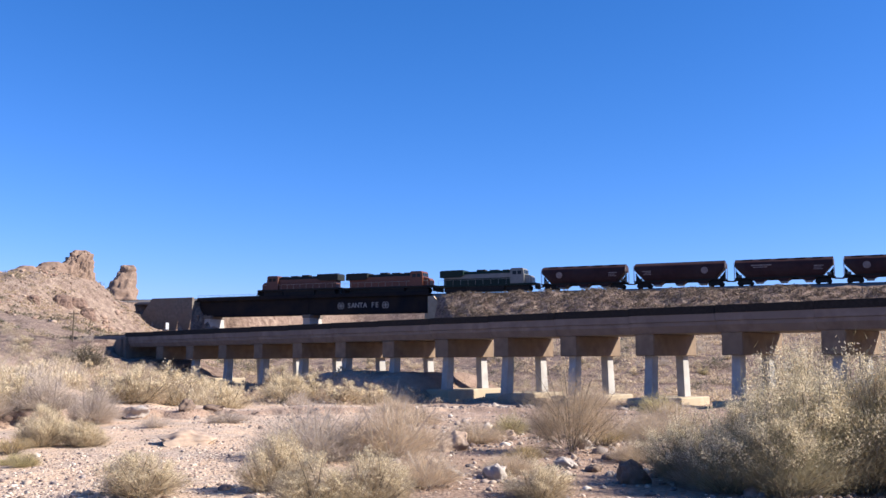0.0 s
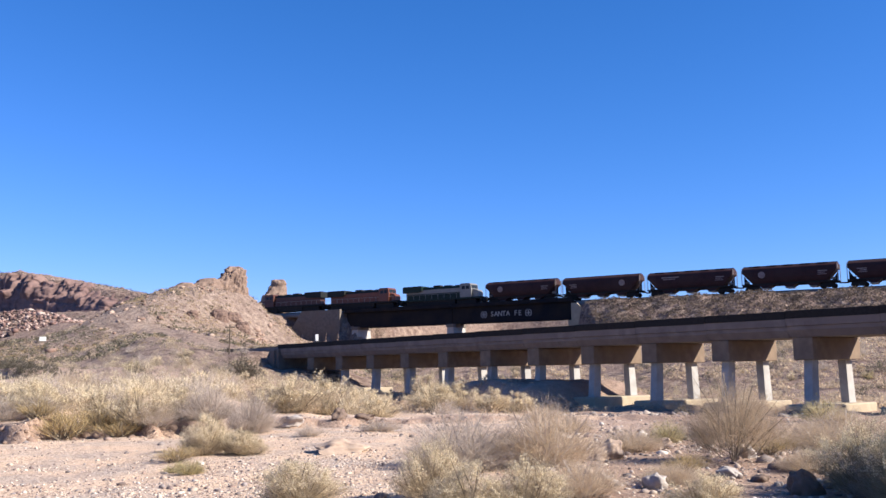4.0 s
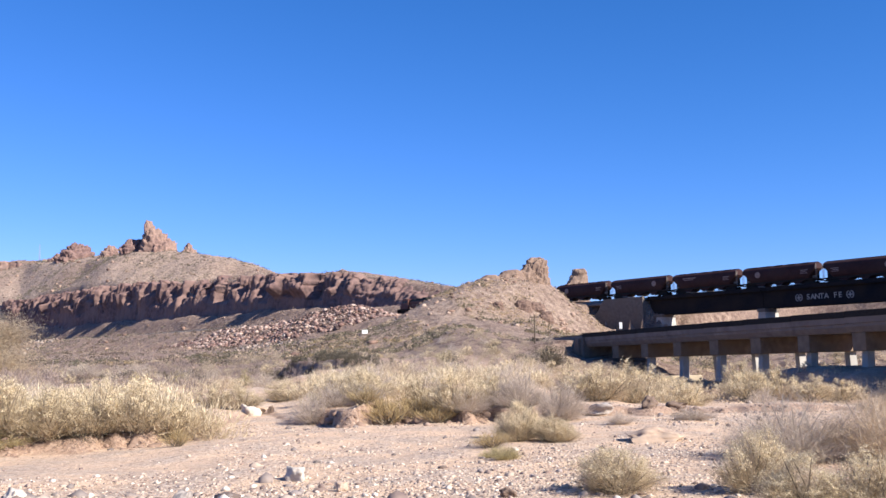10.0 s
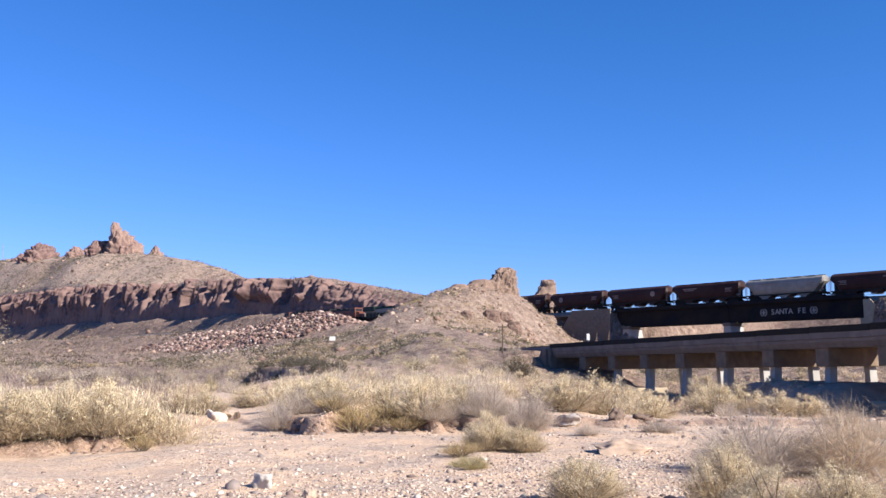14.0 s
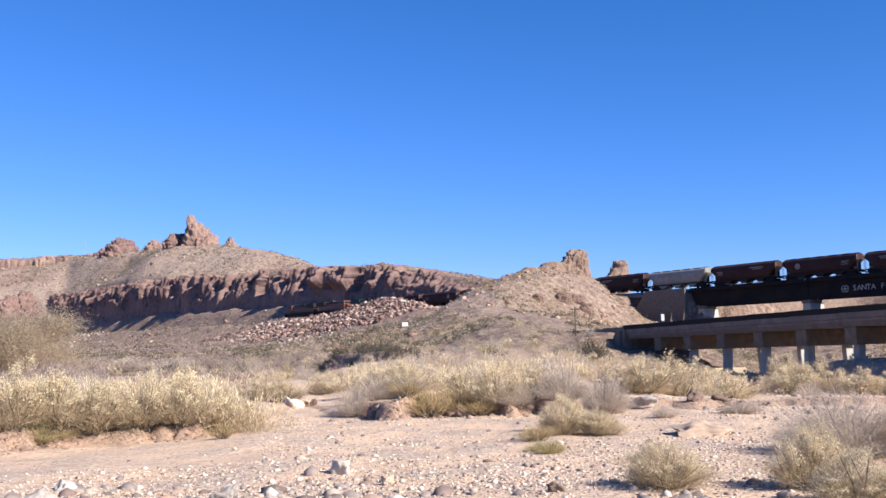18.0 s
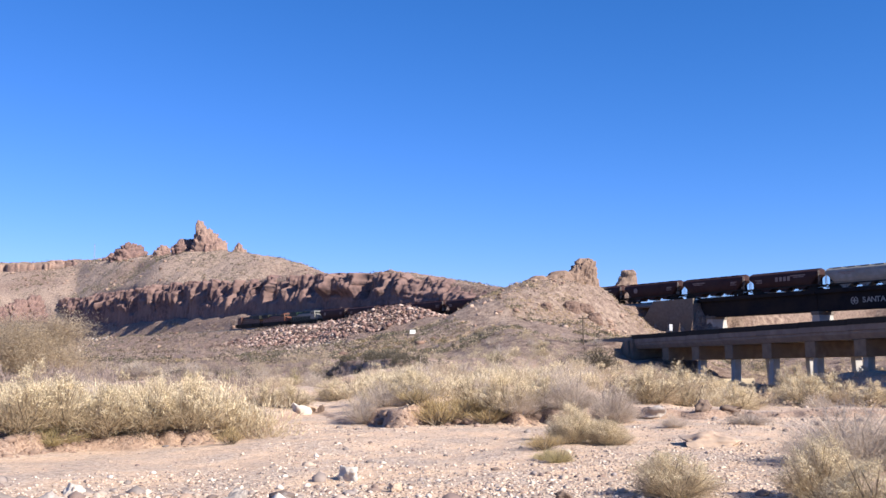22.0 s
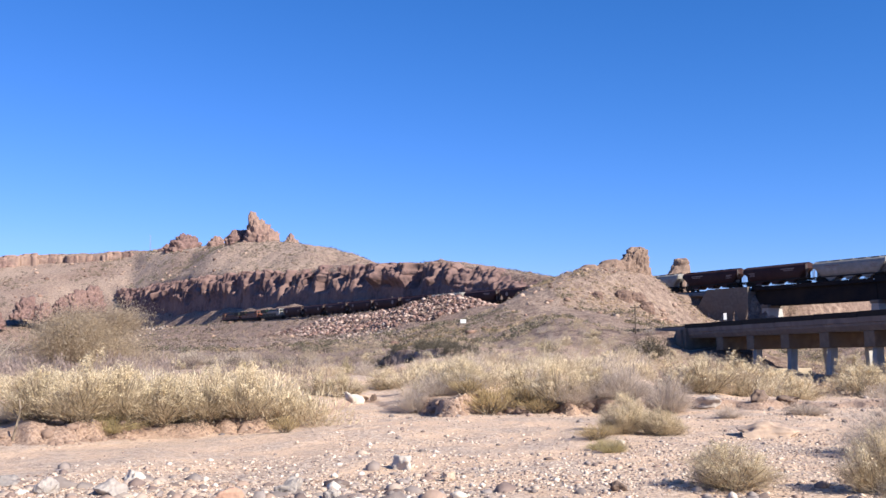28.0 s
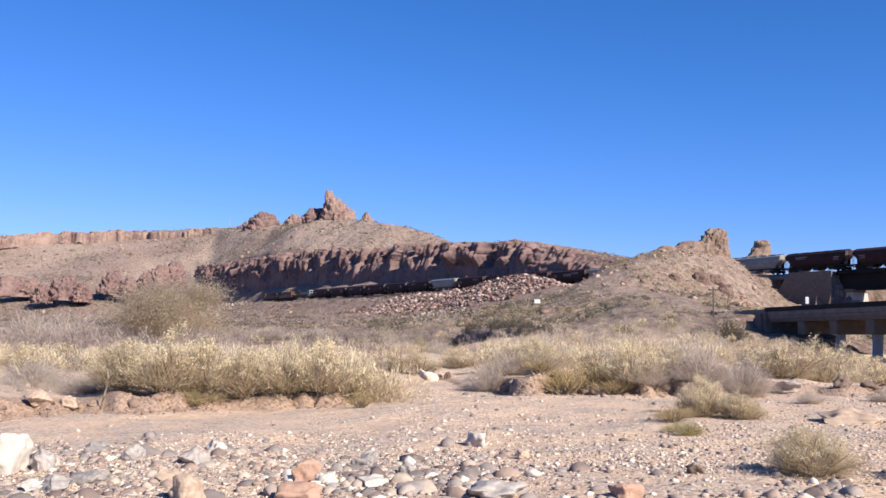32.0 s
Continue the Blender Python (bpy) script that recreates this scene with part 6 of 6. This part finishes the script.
thicket("gully_brush", "dark", with_z(bank), "brush on the gully bank, coloured dark to deepen the bank's shade", 56)
thicket("dark_thicket", "dark", np.concatenate([band(58, 22, 14, 34, 55, 120, 0.6, 1.2, -0.05), band(59, 34, 36, 65, 55, 140, 0.7, 1.4, -0.05)]), "dark dense brush on the lower slope", 54)


# low dark tufts stand in for the shade under bushes overhanging the bank
shade_spots = []
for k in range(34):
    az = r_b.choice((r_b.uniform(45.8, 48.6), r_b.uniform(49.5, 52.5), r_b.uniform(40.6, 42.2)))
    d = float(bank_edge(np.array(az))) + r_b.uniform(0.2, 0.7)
    shade_spots.append((-d * math.sin(math.radians(az)), d * math.cos(math.radians(az)), r_b.uniform(0.22, 0.42)))
thicket("root_brush", "dark", with_z(shade_spots), "low dark tufts on the wash bank standing in for shade under bushes", 64, 150, 26, 0.6)


def scrub(name, places, material, label, seed, blades=10):
    """Far scrub: low domes of small leaf clumps, all in one mesh; places: x, y, z, size."""
    r = np.random.RandomState(seed)
    p = np.asarray(places)
    n = len(p) * blades * 2
    k = np.repeat(np.arange(len(p)), blades * 2)
    size = p[k, 3]
    phi, e, rad = r.uniform(0, 6.283, n), np.arcsin(r.uniform(0, 1, n)), r.uniform(0.35, 1.0, n) ** 0.5
    wide = r.uniform(0.75, 1.35, len(p))[k]
    mid = np.stack([np.cos(phi) * np.cos(e) * 0.5 * wide, np.sin(phi) * np.cos(e) * 0.5 * wide, np.sin(e) * 0.5 + 0.05], 1) * (rad * size)[:, None]
    w = unit(mid + r.normal(0, 0.35, (n, 3)) * size[:, None])
    side = unit(np.cross(w, r.normal(size=(n, 3))))
    long_, half = (size * r.uniform(0.13, 0.26, n))[:, None], (size * r.uniform(0.05, 0.11, n))[:, None]
    base = p[k, :3] + mid - np.array([0, 0, 0.04])
    co = np.stack([base - side * half, base + side * half, base + w * long_], 1).reshape(-1, 3)
    return tagged(sheet(name, co, np.arange(n * 3).reshape(-1, 3), material), label, "scrub", kind="stuff")


def cover(seed, n, az0, az1, d0, d1, size0, grow):
    r = np.random.RandomState(seed)
    a, d = np.radians(r.uniform(az0, az1, n * 2)), np.sqrt(r.uniform(d0 * d0, d1 * d1, n * 2))
    x, y = -d * np.sin(a), d * np.cos(a)
    u, v = track_uv(x, y)
    tu, tv = trestle_uv(x, y)
    e = cliff_edge(v)
    clump = 1.6 * fbm(x, y, 24, 3, seed) + 0.33 > r.uniform(0, 0.7, n * 2)
    ok = clump & (np.abs(u) > 4.5) & ~((tu > -1.5) & (tu < 7) & (tv < 130)) & ~((v > 160) & (v < 620) & (u > e - 3) & (u < e + 7))
    size = (size0 + grow * d) * r.uniform(0.5, 1.5, n * 2)
    return with_z(np.column_stack([x, y, size])[ok][:n])


def hill_cover(seed, n, size0, size1):
    """Places strewn over the near hill and its foot, thinner where the rock shows."""
    r = np.random.RandomState(seed)
    x, y = r.uniform(-135, -22, n * 4), r.uniform(112, 205, n * 4)
    u, v = track_uv(x, y)
    tu, tv = trestle_uv(x, y)
    ok = (u < -4.5) & ~((tu > -1.5) & (tu < 7)) & (fbm(x, y, 9, 3, seed) + 0.22 > r.uniform(0, 0.5, n * 4)) & ~((v > 76) & (v < 97) & (u > -22))
    size = size0 + (size1 - size0) * r.uniform(0, 1, n * 4) ** 2
    return with_z(np.column_stack([x, y, size])[ok][:n])


scrub("hill_scrub", hill_cover(31, 5500, 0.4, 1.1), LEAVES["tan"], "tan dry scrub dotted over the near hill", 1, 7)
scrub("grass_scrub", hill_cover(36, 6000, 0.4, 1.0), LEAVES["straw"], "dry pale grass dotted over the near hill", 7, 6)
scrub("hill_brush", hill_cover(39, 5200, 0.4, 1.4), LEAVES["olive"], "dull brown brush dotted over the near hill", 10, 10)
scrub("hill_dark", hill_cover(41, 2200, 0.35, 1.3), LEAVES["dark"], "small dark bushes dotted over the near hill", 11, 8)
scrub("slope_scrub", cover(32, 7000, 22, 66, 105, 560, 0.45, 0.0017), LEAVES["tan"], "tan dry scrub on the long slopes", 2, 7)
scrub("olive_scrub", cover(33, 6500, 14, 66, 150, 620, 0.5, 0.0019), LEAVES["olive"], "olive scrub dotted over the slopes", 3, 7)
scrub("dark_scrub", cover(34, 2700, 20, 66, 105, 800, 0.5, 0.0016), LEAVES["dark"], "dark scrub dotted over the slopes", 4)
scrub("ridge_scrub", cover(35, 11000, 30, 66, 430, 860, 0.6, 0.0018), LEAVES["olive"], "sparse scrub along the upper slopes", 5, 7)
scrub("mauve_scrub", cover(42, 2600, 33, 64, 150, 460, 0.8, 0.002), LEAVES["mauve"], "grey-mauve brush crowding the slope below the railway", 12, 11)
scrub("russet_scrub", cover(43, 1700, 33, 64, 140, 460, 1.0, 0.002), LEAVES["bank"], "dark russet brush on the slope below the railway", 13, 11)
thicket("flat_bushes", "olive", band(64, 150, -27, 9, 82, 150, 0.8, 1.9), "rounded olive bushes on the flat beyond the trestle", 61, 130)
thicket("flat_rabbitbrush", "rabbit", band(65, 110, -27, 9, 80, 140, 0.8, 1.7), "pale rabbitbrush on the flat beyond the trestle", 62, 130)
r_ = random.Random(40)
dense = []
for _ in range(8500):
    v, u = r_.uniform(-130, 18.5), -r_.uniform(4.4, 24)
    px, py, hd = on_track(v)
    dense.append((float(px + u * math.cos(hd)), float(py + u * math.sin(hd)), r_.uniform(0.35, 0.7) * (1.0 if u > -7 else 1.7)))
scrub("flat_scrub", cover(37, 2600, -28, 15, 64, 150, 0.35, 0.002), LEAVES["mesquite"], "dull olive scrub on the flats beyond the trestle", 8, 14)
scrub("flat_brush", cover(38, 2200, -28, 15, 60, 150, 0.5, 0.003), LEAVES["tan"], "tan dry brush on the flats beyond the trestle", 9, 14)
scrub("bank_scrub", with_z(dense), LEAVES["bank"], "dry brown brush covering the railway embankment", 6, 10)


# ---- small things ----
def sign_post(x, y, tall, plate_w, plate_h, label, plate_low=None, turn=0.0):
    thing = new("sign_post")
    z = ground_z(x, y)
    thing.matrix_world = pose(x, y, z, 0, 0, turn)
    bm = bmesh.new()
    tube(bm, (0, 0, -0.4), (0, 0, tall), 0.05, 0.045, 8)
    part("post", bm, M_POLE, thing)
    zl = tall - plate_h if plate_low is None else plate_low
    bm = bmesh.new()
    box(bm, -plate_w / 2, plate_w / 2, -0.075, -0.05, zl, zl + plate_h, bevel=0.008)
    part("plate", bm, M_WHITE, thing)
    return tagged(thing, label, "sign")


def far_point(az, d):
    a = math.radians(az)
    return -d * math.sin(a), d * math.cos(a)


sign_post(*far_point(16.15, 118.5), 2.0, 0.36, 0.8, "white mileage plate on a post by the low track", turn=16)
px, py = far_point(21.25, 116)
pole = new("line_pole")
pole.matrix_world = pose(px, py, ground_z(px, py), 0, 0, 21)
bm = bmesh.new()
tube(bm, (0, 0, -0.5), (0.03, 0, 3.5), 0.09, 0.07, 8)
part("post", bm, M_POLE, pole)
bm = bmesh.new()
box(bm, -0.55, 0.6, -0.13, -0.06, 3.12, 3.26, bevel=0.01)
part("crossarm", bm, M_POLE, pole)
for x in (-0.45, 0.48):
    bm = bmesh.new()
    tube(bm, (x, -0.095, 3.26), (x, -0.095, 3.4), 0.035, 0.02, 6)
    part("insulator", bm, M_LETTER, pole, "pale glass insulator")
tagged(pole, "short weathered wooden line pole with a crossarm", "pole")
branch = new("dead_branch")
branch.matrix_world = pose(-16.92, 11.06, ground_z(-16.92, 11.06))
bm = bmesh.new()
stick = [(0, 0, -0.05), (0.06, 0, 0.18), (0.1, 0.04, 0.42), (0.2, 0.02, 0.6), (0.18, 0, 0.8)]
for p, q in zip(stick, stick[1:]):
    tube(bm, p, q, 0.022, 0.017, 6)
part("stick", bm, M_STEM, branch)
for p, q in (((0.1, 0.04, 0.42), (-0.08, 0.05, 0.6)), ((0.2, 0.02, 0.6), (0.42, 0, 0.72)), ((0.06, 0, 0.18), (0.2, -0.05, 0.3))):
    bm = bmesh.new()
    tube(bm, p, q, 0.013, 0.006, 5)
    part("twig", bm, M_STEM, branch)
tagged(branch, "crooked dead branch sticking out of the bank", "branch")
M_MAST = mat("galvanised mast steel", (0.34, 0.33, 0.33), (0.25, 0.24, 0.24), rough=0.6, metal=0.3, scale=4)
mast = new("radio_mast")
mx, my = far_point(49.81, 786)
mast.matrix_world = pose(mx, my, EYE + 786 * math.tan(math.radians(6.92)) - 15)
for k in range(3):
    bm = bmesh.new()
    a = k * 2.1
    tube(bm, (0.9 * math.cos(a), 0.9 * math.sin(a), -4), (0.15 * math.cos(a), 0.15 * math.sin(a), 15), 0.08, 0.06, 6)
    part("mast_leg", bm, M_MAST, mast)
for k in range(9):
    z, r = 0.8 + 1.6 * k, 0.9 - 0.75 * (1.8 + 1.6 * k) / 16
    bm = bmesh.new()
    for q in range(3):
        a, b = q * 2.1, (q + 1) * 2.1
        tube(bm, (r * math.cos(a), r * math.sin(a), z), (r * math.cos(b), r * math.sin(b), z + 0.8), 0.04, sides=4)
    part("mast_brace", bm, M_MAST, mast)
tagged(mast, "thin steel lattice radio mast on the far rim", "mast")
cabinet = new("trackside_cabinet")
cx, cy = far_point(31.43, 168)
cabinet.matrix_world = pose(cx, cy, ground_z(cx, cy), 0, 0, 31)
block("plinth", M_CONCRETE, cabinet, -0.75, 0.75, -0.45, 0.45, -0.4, 0.12, bevel=0.02)
block("housing", M_WHITE, cabinet, -0.5, 0.5, -0.3, 0.3, 0.12, 0.75, bevel=0.03)
block("lid", M_WHITE, cabinet, -0.55, 0.55, -0.35, 0.35, 0.75, 0.81, bevel=0.02)
tagged(cabinet, "small white metal cabinet on the brushy slope", "cabinet")


# ---- what moves ----
def motions():
    """The train runs along the main track, gathering speed a little."""
    t_key = [0, 4.5, 9, 13, 19, 24, 28, 32]
    s_key = [0, 49.3, 99.5, 144.6, 213.0, 270.9, 317.8, 365.2]
    fit = np.polyfit(t_key, s_key, 3)
    fit[-1] = 0.0
    for thing, behind, turned in CARS:
        rows = []
        for t in np.arange(0, 32.01, 2.0):
            s = float(np.polyval(fit, t)) - behind
            rows.append((float(t), track_pose(s) @ pose(0, 0, 0.0, 0, 0, 180 if turned else 0)))
        walk(thing, rows)


motions()
